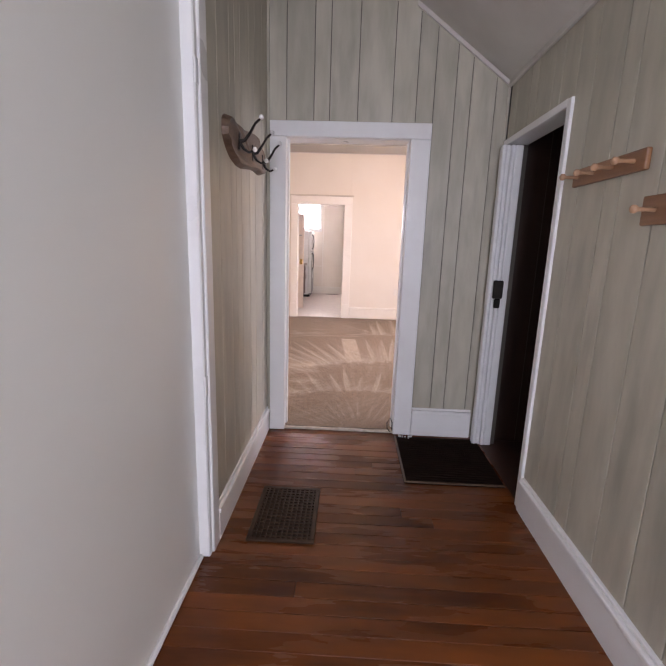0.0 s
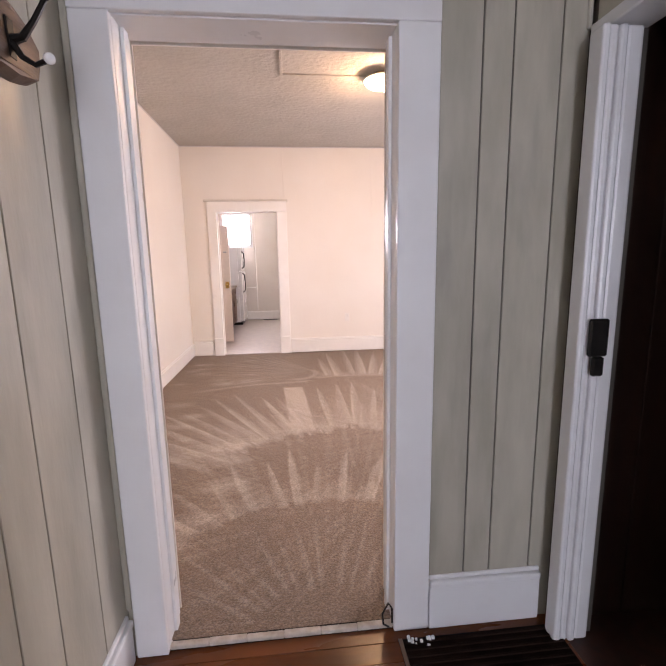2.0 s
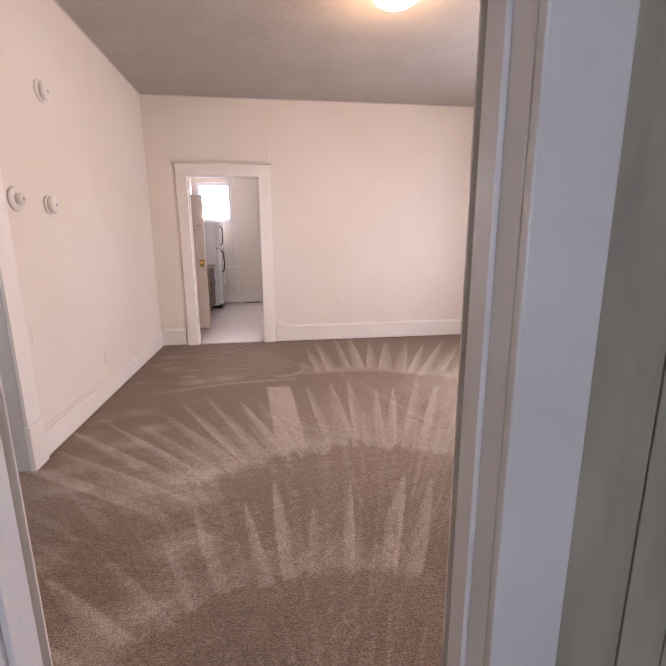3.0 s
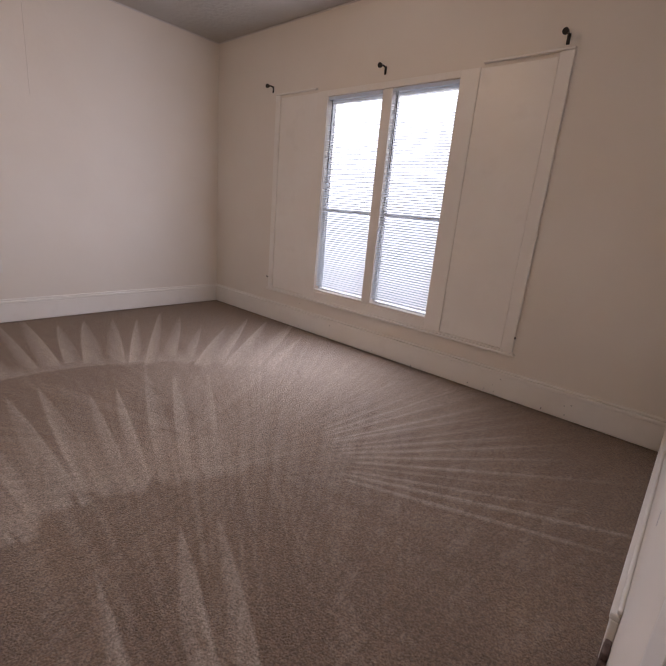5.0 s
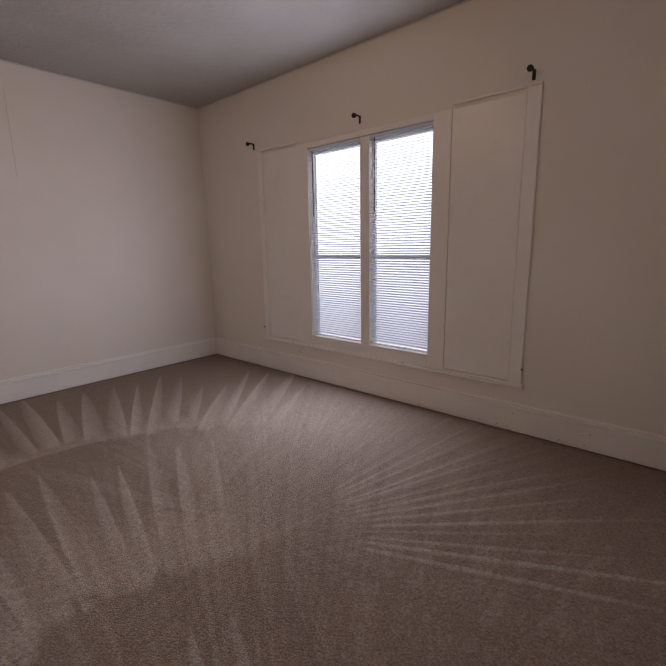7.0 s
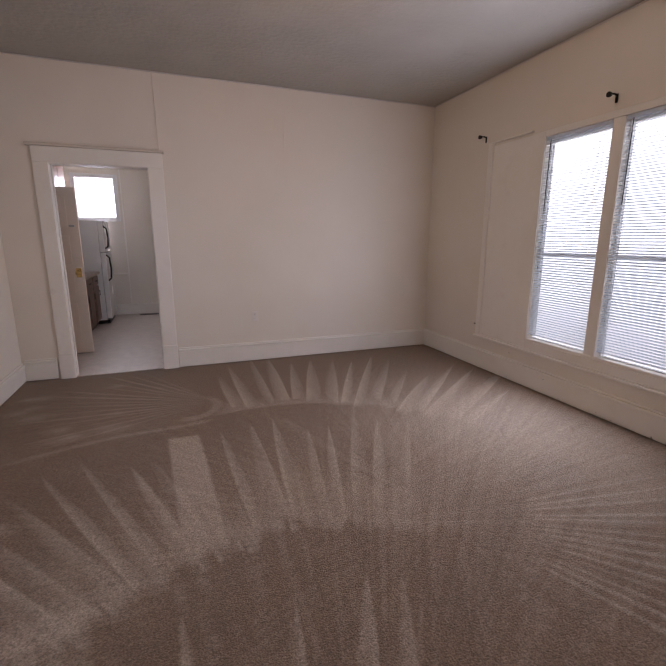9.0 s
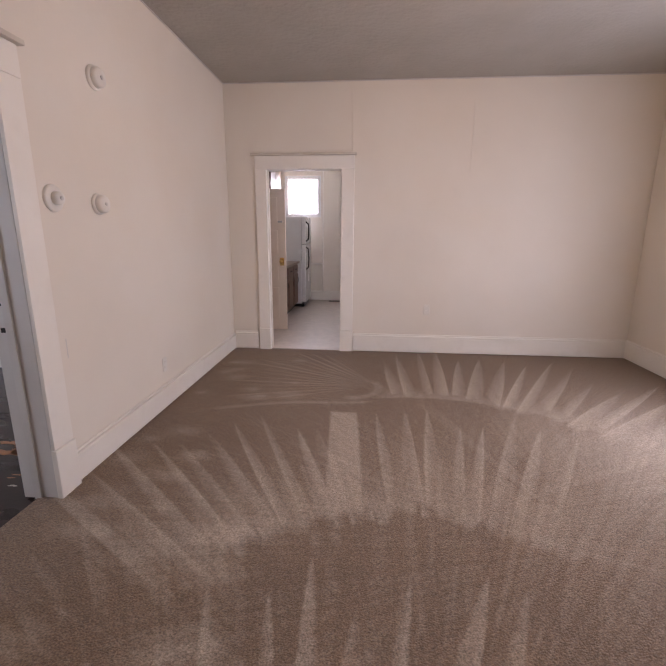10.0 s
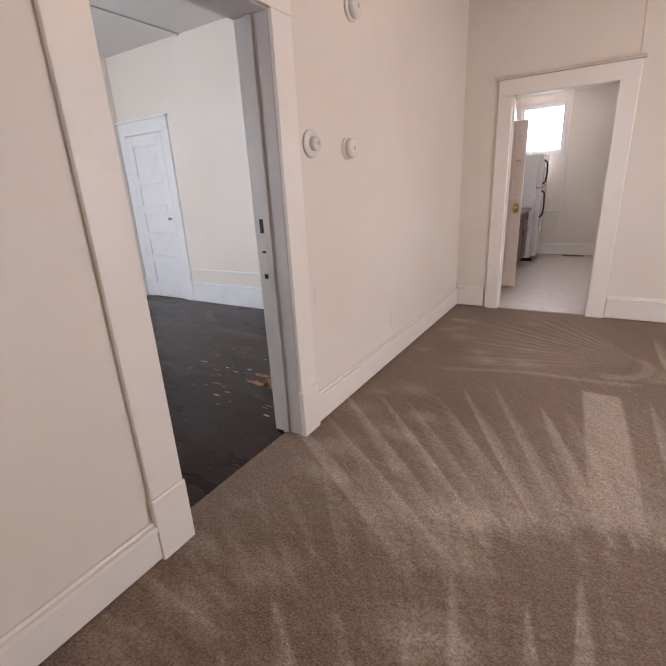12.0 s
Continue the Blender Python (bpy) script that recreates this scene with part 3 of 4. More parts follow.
part("finial", lathe([(0.003, -0.145), (0.009, -0.138), (0.006, -0.125)], segs=12), BRASS, lamp)
part("arm", tube([(0.0, 0.0, -0.05), (0.03, -0.08, -0.02), (0.05, -0.2, -0.008)], 0.006), BRASS, lamp)


def outlet(x, y, z, axis):
    ob = thing("wall_outlet", "ivory plastic double outlet low on the wall", "outlet", (x, y, z))
    if axis == "-y":
        ob.rotation_euler.z = radians(-90)
    part("cover_plate", box(0, 0.006, -0.035, 0.035, -0.057, 0.057, bevel=0.002), PLASTIC, ob)
    for dz in (-0.025, 0.025):
        s = part("socket", box(0.006, 0.009, -0.016, 0.016, dz - 0.014, dz + 0.014, bevel=0.001), PLASTIC, ob)
        for dy in (-0.006, 0.006):
            part("slot", box(0.009, 0.0094, dy - 0.001, dy + 0.001, dz - 0.005, dz + 0.005), BLACK, s)


outlet(1.06, F, 0.545, "-y")
outlet(L, 6.63, 0.37, "x")
for y in (5.50, 5.565):
    slot = thing("wall_scratch", "thin vertical gouge in the plaster wall", "wall damage", (L, y, 0.80), kind="structure")
    part("gouge", box(0.0, 0.0015, -0.003, 0.003, -0.06, 0.05, bevel=0.0005), GREY_TRIM, slot)


def wall_round(y, z, r, name, label, category, knob):
    ob = thing(name, label, category, (L, y, z))
    part("base", lathe([(r, 0), (r, 0.012), (r * 0.93, 0.018), (r * 0.6, 0.02)], "x", 28), PLASTIC, ob, smooth=True)
    part("cover", lathe([(r * knob, 0.018), (r * knob, 0.042), (r * knob * 0.85, 0.052), (r * knob * 0.3, 0.054)], "x", 28), PLASTIC, ob, smooth=True)
    part("button", lathe([(r * 0.17, 0.05), (r * 0.17, 0.058), (r * 0.1, 0.06)], "x", 14), GREY_TRIM, ob)


wall_round(5.61, 1.585, 0.068, "thermostat", "round white painted thermostat on the wall", "thermostat", 0.5)
wall_round(5.99, 1.58, 0.062, "carbon_monoxide_alarm", "small round white alarm on the wall", "alarm", 0.86)
wall_round(6.083, 2.295, 0.068, "smoke_alarm", "round white smoke alarm high on the wall", "smoke alarm", 0.82)

# painted numeral over the side doorway
num = bpy.data.curves.new("numeral", "FONT")
num.body, num.size, num.extrude = "2", 0.066, 0.003
numeral = new("door_number", num)
numeral.data.materials.append(SLAB)
numeral.matrix_world = Matrix.Translation((L + 0.0275, 4.905, 2.146)) @ Euler((radians(90), 0, radians(90))).to_matrix().to_4x4()
tagged(numeral, "small tarnished metal numeral two on the head casing", "door number")
cable = thing("wall_cable", "thin painted-over cable running up the wall", "cable", kind="structure")
part("cable_run", tube([(0.165, F - 0.003, 2.29), (0.158, F - 0.003, 2.6), (0.15, F - 0.003, C)], 0.0035, 6), CREAM, cable)
cable2 = thing("wall_cable", "thin painted-over cable running up the wall", "cable", kind="structure")
part("cable_run", tube([(L + 0.003, 5.42, 2.27), (L + 0.003, 5.42, C)], 0.003, 6), CREAM, cable2)
seam = thing("wall_seam", "thin vertical seam in the plaster wall", "wall seam", kind="structure")
part("seam_run", tube([(1.445, F - 0.001, 2.04), (1.448, F - 0.001, 2.4), (1.45, F - 0.001, 2.78)], 0.0028, 6), CREAM, seam)
# nail holes and chips low on the walls
holes = bmesh.new()
for i in range(26):
    y, z = rng.uniform(3.9, 7.6), rng.choice((rng.uniform(0.03, 0.06), rng.uniform(0.10, 0.30)))
    s = rng.uniform(0.002, 0.005)
    box(R - 0.0235, R - 0.0215, y, y + s * rng.uniform(1, 2.5), z, z + s, bm=holes)
tagged(part("nail_holes", holes, BLACK), "small dark nail holes and chips in the baseboard", "wall damage", kind="stuff")
chips = bmesh.new()
for i in range(4):
    x, z, h = rng.uniform(0.9, 2.2), rng.uniform(0.3, 1.5), rng.uniform(0.01, 0.06)
    box(x, x + rng.uniform(0.004, 0.012), N + 0.0001, N + 0.0012, z, z + h, bm=chips)
for x, z, h in ((0.84, 1.02, 0.05), (0.86, 0.95, 0.03)):
    box(x, x + 0.006, N + 0.0001, N + 0.0014, z, z + h, bm=chips)
tagged(part("plaster_chips", chips, GREY_TRIM), "small chips and scratches in the painted plaster", "wall damage", kind="stuff")
gouge = thing("wall_gouge", "long dark split in the painted plaster beside the doorway", "wall damage", kind="structure")
part("split", tube([(0.772, N, 1.10), (0.776, N + 0.001, 1.15), (0.784, N + 0.001, 1.21), (0.782, N, 1.32)], [0.001, 0.003, 0.004, 0.001], 6), SLAB, gouge)
# crack lines at the ceiling edge
for r in [(L, R, F - 0.012, F, C - 0.012, C - 0.001), (R - 0.012, R, N, F - 0.012, C - 0.012, C - 0.001), (L, L + 0.012, N, F - 0.012, C - 0.012, C - 0.001)]:
    tagged(part("trim_ceiling_edge", box(*r, bevel=0.003), GREY_TRIM), "dark uneven joint between wall and ceiling", "trim", kind="structure")

PLACE[0] = HALL
# door-side cable loop and plaster crumbs on the hall floor
loop = thing("loose_cable", "short loop of black cable at the doorway", "cable", (0.6, 3.44, 0.0))
part("loop", tube([(0.0, 0.02, 0.02), (-0.025, 0.005, 0.05), (-0.03, 0.0, 0.10), (-0.005, 0.01, 0.135), (0.012, 0.02, 0.10), (0.015, 0.03, 0.03)], 0.004, 6), BLACK, loop)
crumbs = bmesh.new()
for i in range(14):
    x, y, s = 0.70 + rng.uniform(-0.05, 0.05), 3.385 + rng.uniform(-0.02, 0.02), rng.uniform(0.004, 0.012)
    box(x, x + s, y, y + s, 0.012, 0.012 + s, bevel=s * 0.2, bm=crumbs)
tagged(part("plaster_crumbs", crumbs, PORCELAIN), "white plaster crumbs on the edge of the mat", "debris", kind="stuff")

# ---- hall ----
HS = -2.0
structure("hall_wall_north", boxes([(HL - 0.1, DX0 - 0.02, E - 0.004, E + 0.012, 0, HC), (DX1 + 0.02, HR + 0.15, E - 0.004, E + 0.012, 0, HC), (DX0 - 0.02, DX1 + 0.02, E - 0.004, E + 0.012, DH + 0.06, HC)]), GROOVE,
          "hall end wall of greywashed vertical panelling", "wall")
hall_n = bpy.data.objects["hall_wall_north"]
structure("hall_wall_west", boxes([(HL - 0.14, HL - 0.012, 2.054, E + 0.012, 0, HC)]), GROOVE, "hall side wall of greywashed vertical panelling", "wall")
hall_w = bpy.data.objects["hall_wall_west"]
structure("hall_wall_plain", box(HL - 0.14, HL - 0.042, HS, 2.052, 0, HC), HALLWHITE, "smooth white painted hall wall", "wall")
RY0, RY1 = 2.60, 3.37
structure("hall_wall_east", boxes([(HR + 0.012, HR + 0.12, HS, RY0, 0, 2.62), (HR + 0.012, HR + 0.12, RY1, E + 0.012, 0, 2.62), (HR + 0.012, HR + 0.12, RY0, RY1, 2.115, 2.62)]), GROOVE,
          "hall side wall of greywashed vertical panelling beside a dark closet", "wall")
hall_e = bpy.data.objects["hall_wall_east"]
structure("hall_wall_south", boxes([(HL - 0.14, 0.0, HS - 0.12, HS, 0, HC), (0.9, HR + 0.12, HS - 0.12, HS, 0, HC), (0.0, 0.9, HS - 0.12, HS, 0, 0.75), (0.0, 0.9, HS - 0.12, HS, 2.25, HC)]), WHITE, "plain white hall wall with a window", "wall")
structure("hall_ceiling", box(HL - 0.14, 0.62, HS, E + 0.012, HC, HC + 0.1), HALL_CEILING, "flat painted board hall ceiling", "ceiling")
bm = bmesh.new()
sl = [(0.61, HC), (HR + 0.13, 2.418), (HR + 0.13, 2.52), (0.61, HC + 0.1)]
va = [bm.verts.new((x, HS, z)) for x, z in sl]
vb = [bm.verts.new((x, E + 0.012, z)) for x, z in sl]
for i in range(4):
    bm.faces.new((va[i], va[(i + 1) % 4], vb[(i + 1) % 4], vb[i]))
bm.faces.new(va[::-1]), bm.faces.new(vb)
bmesh.ops.recalc_face_normals(bm, faces=bm.faces[:])
structure("hall_ceiling_slope", bm, HALL_CEILING, "sloping painted board hall ceiling", "ceiling")
SLOPE = (HC - 2.505) / (0.61 - HR)
bm = bmesh.new()
c1 = [(0.61, HC - 0.002), (HR, 2.503), (HR, 2.475), (0.61, HC - 0.032)]
va = [bm.verts.new((x, E - 0.028, z)) for x, z in c1]
vb = [bm.verts.new((x, E - 0.004, z)) for x, z in c1]
for i in range(4):
    bm.faces.new((va[i], va[(i + 1) % 4], vb[(i + 1) % 4], vb[i]))
bm.faces.new(va[::-1]), bm.faces.new(vb)
bmesh.ops.recalc_face_normals(bm, faces=bm.faces[:])
structure("trim_slope", bm, HALL_CEILING, "painted batten along the sloping ceiling", "trim")
structure("trim_slope_side", box(HR - 0.022, HR + 0.001, HS, E - 0.03, 2.475, 2.507, bevel=0.004), HALL_CEILING, "painted batten where wall meets sloping ceiling", "trim")
structure("trim_corner", box(HL - 0.001, HL + 0.018, E - 0.022, E - 0.004, 0.2, HC, bevel=0.004), PANEL, "greywashed corner strip", "trim")
structure("trim_corner_east", box(HR - 0.016, HR + 0.001, E - 0.020, E - 0.004, 2.14, 2.48, bevel=0.004), PANEL, "greywashed corner strip", "trim")

casing_w = thing("hall_casing", "white painted wooden casing at the end of the panelling", "casing", kind="structure")
part("board", box(HL - 0.02, HL + 0.016, 2.085, 2.17, 0.0, HC, bevel=0.004), WHITE, casing_w)
part("edge_bead", box(HL - 0.05, HL + 0.006, 2.05, 2.085, 0.0, HC, bevel=0.006), WHITE, casing_w)
for z in (0.78, 2.0):
    part("hinge", box(HL + 0.004, HL + 0.010, 2.053, 2.082, z, z + 0.09, bevel=0.002), WHITE, casing_w)
structure("trim_quarter_round", box(HL - 0.043, HL - 0.022, HS, 2.05, 0.0, 0.022, bevel=0.008), WHITE, "white quarter-round along the floor", "trim")
baseboard(HL - 0.012, HL - 0.012, 2.17, E - 0.028, "+x", WHITE, h=0.19, z=0.0, t=0.030)
baseboard(DX1 + 0.137, HR - 0.045, E - 0.004, E - 0.004, "-y", WHITE, h=0.225, z=0.0)
baseboard(HR + 0.012, HR + 0.012, HS, RY0 - 0.05, "-x", WHITE, h=0.20, z=0.0, t=0.035)

# closet beyond the side opening
jamb = thing("closet_door_casing", "white fluted casing and narrow trim of the closet opening", "door casing", kind="structure")
part("near_trim", box(HR - 0.014, HR + 0.12, RY0 - 0.045, RY0, 0.0, 2.14, bevel=0.004), WHITE, jamb)
part("head_trim", box(HR - 0.014, HR + 0.12, RY0, E - 0.03, 2.105, 2.145, bevel=0.004), WHITE, jamb)
for i, (x0, x1) in enumerate(((HR - 0.050, HR - 0.024), (HR - 0.022, HR + 0.004), (HR + 0.006, HR + 0.032), (HR + 0.034, HR + 0.085))):
    part("flute", box(x0, x1, 3.335 + 0.006 * (i % 2), 3.40, 0.0, 2.10, bevel=0.008, segs=2), WHITE, jamb)
latch = part("latch", box(HR - 0.022, HR + 0.045, 3.318, 3.336, 1.10, 1.225, bevel=0.006), BLACK, jamb, "black iron rim latch keeper")
part("keeper", box(HR - 0.010, HR + 0.030, 3.310, 3.330, 1.035, 1.10, bevel=0.006), BLACK, latch)
CX = 2.3
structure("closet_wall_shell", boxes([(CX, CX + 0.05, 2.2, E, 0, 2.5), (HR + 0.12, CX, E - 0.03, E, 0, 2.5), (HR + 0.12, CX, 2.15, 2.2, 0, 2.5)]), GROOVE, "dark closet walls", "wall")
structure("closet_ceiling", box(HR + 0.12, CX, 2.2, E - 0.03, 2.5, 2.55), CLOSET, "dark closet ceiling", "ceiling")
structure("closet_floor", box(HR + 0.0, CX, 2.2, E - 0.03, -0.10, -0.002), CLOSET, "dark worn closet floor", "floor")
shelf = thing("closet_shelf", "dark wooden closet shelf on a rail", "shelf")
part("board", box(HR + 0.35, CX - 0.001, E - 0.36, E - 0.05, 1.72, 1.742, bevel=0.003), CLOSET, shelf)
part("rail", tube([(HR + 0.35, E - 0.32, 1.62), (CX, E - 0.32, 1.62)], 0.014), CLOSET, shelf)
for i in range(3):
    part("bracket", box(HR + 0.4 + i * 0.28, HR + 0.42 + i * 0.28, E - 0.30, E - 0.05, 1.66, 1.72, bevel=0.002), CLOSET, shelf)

# mat
mat_t = thing("door_mat", "black ribbed rubber mat with a pale worn edge", "mat", (0.0, 0.0, 0.0))
part("backing", box(0.625, 1.245, 2.76, 3.415, 0.001, 0.007, bevel=0.002), RUBBER, mat_t)
for r in [(0.625, 0.640, 2.76, 3.415), (0.640, 1.245, 2.76, 2.778)]:
    part("edge", box(*r, 0.007, 0.011, bevel=0.002), SLAB, mat_t)
rib = box(0, 0.60, 0, 0.013, 0, 0.006, bevel=0.003)
rib0 = part("rib", rib, RUBBER, mat_t)
rib0.location = Vector((0.642, 2.782, 0.0068)) * 0.985
for i in range(1, 22):
    o = new("rib", rib0.data)
    o.parent, o.location = mat_t, Vector((0.642, 2.782 + i * 0.0288, 0.0068)) * 0.985

# floor grille
gr = thing("floor_grille", "dark bronze lattice heating register in the floor", "floor register", (-0.22, 2.17, 0.0))
GW, GL = 0.335, 0.475
part("pan", box(0.02, GW - 0.02, 0.02, GL - 0.02, 0.0005, 0.002), GAP, gr)
for r in [(0, GW, 0, 0.025), (0, GW, GL - 0.025, GL), (0, 0.025, 0.025, GL - 0.025), (GW - 0.025, GW, 0.025, GL - 0.025)]:
    part("frame", box(*r, 0.0, 0.012, bevel=0.003), IRON, gr)
b1, b2 = None, None
for i in range(11):
    x = 0.025 + (i + 0.5) * (GW - 0.05) / 11
    b1 = b1 or part("bar", box(-0.0036, 0.0036, 0.025, GL - 0.025, 0.002, 0.010), IRON, gr)
    o = b1 if i == 0 else new("bar", b1.data)
    o.parent, o.location = gr, (x * 0.985, 0, 0)
for i in range(16):
    y = 0.025 + (i + 0.5) * (GL - 0.05) / 16
    b2 = b2 or part("crossbar", box(0.025, GW - 0.025, -0.0036, 0.0036, 0.0015, 0.0095), IRON, gr)
    o = b2 if i == 0 else new("crossbar", b2.data)
    o.parent, o.location = gr, (0, y * 0.985, 0)

# coat rack with porcelain-tipped hooks
rack = thing("coat_rack", "live-edge dark wooden coat rack with porcelain-tipped iron hooks", "coat rack", (HL, 2.40, 1.925))
bm = bmesh.new()
n = 30
front, back = [], []
for i in range(n):
    a = 2 * math.pi * i / n
    ey = 0.44 * (abs(math.cos(a)) ** 0.6) * (1 if math.cos(a) >= 0 else -1)
    ez = 0.10 * (abs(math.sin(a)) ** 0.7) * (1 if math.sin(a) >= 0 else -1)
    w = 1 + 0.12 * noise.noise((math.cos(a) * 2, math.sin(a) * 2, 3))
    tilt = 0.02 * math.sin(ey * 9)
    back.append(bm.verts.new((0.0, 0.43 + ey, ez * w + tilt)))
    front.append(bm.verts.new((0.032 + 0.004 * math.sin(i * 2.3), 0.43 + ey * 0.97, ez * w * 0.86 + tilt)))
for i in range(n):
    bm.faces.new((back[i], back[(i + 1) % n], front[(i + 1) % n], front[i]))
bm.faces.new(front), bm.faces.new(back[::-1])
bmesh.ops.recalc_face_normals(bm, faces=bm.faces[:])
part("slab", bm, SLAB, rack)
for y in (0.18, 0.47, 0.74):
    h = part("hook", tube([(0.034, y, -0.01), (0.06, y, -0.005), (0.085, y + 0.004, 0.03), (0.11, y + 0.008, 0.075), (0.135, y + 0.01, 0.098)], [0.011, 0.009, 0.007, 0.006, 0.006]), BLACK, rack)
    tube_low = part("lower_prong", tube([(0.036, y, -0.015), (0.055, y, -0.045), (0.08, y, -0.06), (0.105, y, -0.05)], [0.009, 0.007, 0.006, 0.006]), BLACK, h)
    part("back_plate", box(0.030, 0.037, y - 0.014, y + 0.014, -0.05, 0.035, bevel=0.003), BLACK, h)
    for p in ((0.14, y + 0.01, 0.105), (0.11, y, -0.046)):
        bm = bmesh.new()
        bmesh.ops.create_uvsphere(bm, u_segments=14, v_segments=8, radius=0.0125)
        bmesh.ops.translate(bm, vec=p, verts=bm.verts)
        part("tip", bm, PORCELAIN, h, "white porcelain tip", smooth=True)


def peg_rack(y0, y1, z0, z1, pegs, label):
    ob = thing("peg_rack", label, "peg rack", (HR, 0, 0), "wooden peg racks on the hall wall")
    part("board", box(-0.020, 0.0, y0, y1, z0, z1, bevel=0.006, segs=2), PINE, ob)
    for y in pegs:
        part("peg", lathe([(0.009, 0.018), (0.007, 0.05), (0.0075, 0.075), (0.014, 0.083), (0.014, 0.094), (0.006, 0.10)], "-x", 12, (0, y, (z0 + z1) / 2)), PEG, ob, smooth=True)


peg_rack(1.94, 2.43, 1.718, 1.793, (2.38, 2.26, 2.13, 2.0), "varnished pine board with four turned pegs on panelling")
peg_rack(1.30, 1.92, 1.53, 1.628, (1.85, 1.65, 1.45), "lower varnished pine board with turned pegs on panelling")
PLACE[0] = Matrix()

# ---- kitchen ----
KY0, KY1 = F + 0.14, 12.45
structure("kitchen_floor", box(-2.2, 1.3, F + 0.02, KY1, -0.08, 0.022), LINO, "pale mottled vinyl kitchen floor", "floor")
structure("kitchen_ceiling", box(-2.2, 1.3, KY0, KY1, 2.75, 2.85), CREAM, "pale kitchen ceiling", "ceiling")
KWX0, KWX1, KWZ0, KWZ1 = -1.30, -0.70, 1.80, 2.47
structure("kitchen_wall_north", boxes([(-2.2, KWX0, KY1, KY1 + 0.12, 0, 2.75), (KWX1, 1.3, KY1, KY1 + 0.12, 0, 2.75), (KWX0, KWX1, KY1, KY1 + 0.12, 0, KWZ0), (KWX0, KWX1, KY1, KY1 + 0.12, KWZ1, 2.75)]), CREAM, "pale kitchen wall with a small high window", "wall")
structure("kitchen_wall_west", box(-2.3, -2.2, KY0, KY1, 0, 2.75), CREAM, "pale kitchen wall", "wall")
# the opening in this wall is added out of view for the side lamp
structure("kitchen_wall_east", boxes([(1.3, 1.4, KY0, 8.75, 0, 2.75), (1.3, 1.4, 9.35, KY1, 0, 2.75), (1.3, 1.4, 8.75, 9.35, 0, 1.0), (1.3, 1.4, 8.75, 9.35, 2.0, 2.75)]), CREAM, "pale kitchen wall", "wall")
baseboard(-0.9, 1.3, KY1, KY1, "-y", CREAM_TRIM, h=0.20, z=0.022)
kw = thing("window_2", "small white high kitchen window", "window", kind="structure")
for r in [(KWX0 - 0.07, KWX0, KWZ0 - 0.07, KWZ1 + 0.07), (KWX1, KWX1 + 0.07, KWZ0 - 0.07, KWZ1 + 0.07), (KWX0, KWX1, KWZ1, KWZ1 + 0.07), (KWX0, KWX1, KWZ0 - 0.07, KWZ0)]:
    part("window_frame", box(r[0], r[1], KY1 - 0.02, KY1 - 0.0005, r[2], r[3], bevel=0.004), WHITE, kw)
kp = part("pane", box(KWX0, KWX1, KY1 + 0.06, KY1 + 0.064, KWZ0, KWZ1), GLASS, kw)
kp.visible_shadow = False
tagged(part("backdrop_kitchen", box(-3.2, 1.2, KY1 + 0.9, KY1 + 0.92, 0.6, 4), OUTSIDE), "bright daylight outside the kitchen window", "backdrop", kind="structure")
for r in [(-0.90, -0.60, 0.775, 0.80)]:
    structure("trim_wall_ledge", box(r[0], r[1], KY1 - 0.03, KY1 - 0.0005, r[2], r[3], bevel=0.004), CREAM_TRIM, "thin painted ledge on the kitchen wall", "trim")
structure("trim_wall_batten", box(-0.60, -0.575, KY1 - 0.015, KY1 - 0.0005, 0.23, 2.75, bevel=0.003), CREAM_TRIM, "vertical painted batten on the kitchen wall", "trim")
vent = thing("floor_vent", "dark metal floor vent at the kitchen wall", "floor vent", (-0.45, 12.23, 0.022))
part("frame", box(0, 0.33, 0, 0.10, 0, 0.006, bevel=0.002), BLACK, vent)
for i in range(9):
    part("louvre", box(0.02 + i * 0.033, 0.04 + i * 0.033, 0.015, 0.085, 0.006, 0.009), BLACK, vent)

# half-open panelled door
kd = thing("kitchen_door", "cream panelled wooden door standing open with a brass knob", "door", (-1.60, 9.47, 0.035))
part("leaf", box(0, 0.80, 0, 0.035, 0, 1.97, bevel=0.004), DOORPAINT, kd)
for z0, z1 in ((0.16, 0.62), (0.72, 0.98), (1.10, 1.42), (1.52, 1.86)):
    for x0, x1 in ((0.11, 0.69),):
        part("panel", box(x0, x1, -0.005, 0.0005, z0, z1, bevel=0.003), DOORPAINT, kd)
kb = part("knob", lathe([(0.012, 0.0), (0.012, 0.03), (0.028, 0.042), (0.030, 0.055), (0.018, 0.066)], "-y", 18, (0.745, 0, 0.99)), BRASS, kd, "polished brass knob", smooth=True)
part("rose", box(0.715, 0.775, -0.006, 0.0, 0.93, 1.04, bevel=0.002), BRASS, kb)
part("bolt", box(0.70, 0.76, -0.02, 0.0, 1.52, 1.545, bevel=0.004), STEEL, kd, "small steel bolt")
part("hinge_post", box(-0.06, -0.004, -0.02, 0.06, -0.013, 2.05, bevel=0.004), CREAM_TRIM, kd)

fr = thing("refrigerator", "white two-door refrigerator with dark curved handles", "refrigerator", (-1.52, 11.52, 0.022))
part("body", box(0, 0.62, 0, 0.72, 0.06, 1.69, bevel=0.008, segs=2), ENAMEL, fr)
d1 = part("freezer_door", box(0.625, 0.70, 0.003, 0.717, 1.19, 1.69, bevel=0.012, segs=3), ENAMEL, fr)
d2 = part("lower_door", box(0.625, 0.70, 0.003, 0.717, 0.09, 1.175, bevel=0.012, segs=3), ENAMEL, fr)
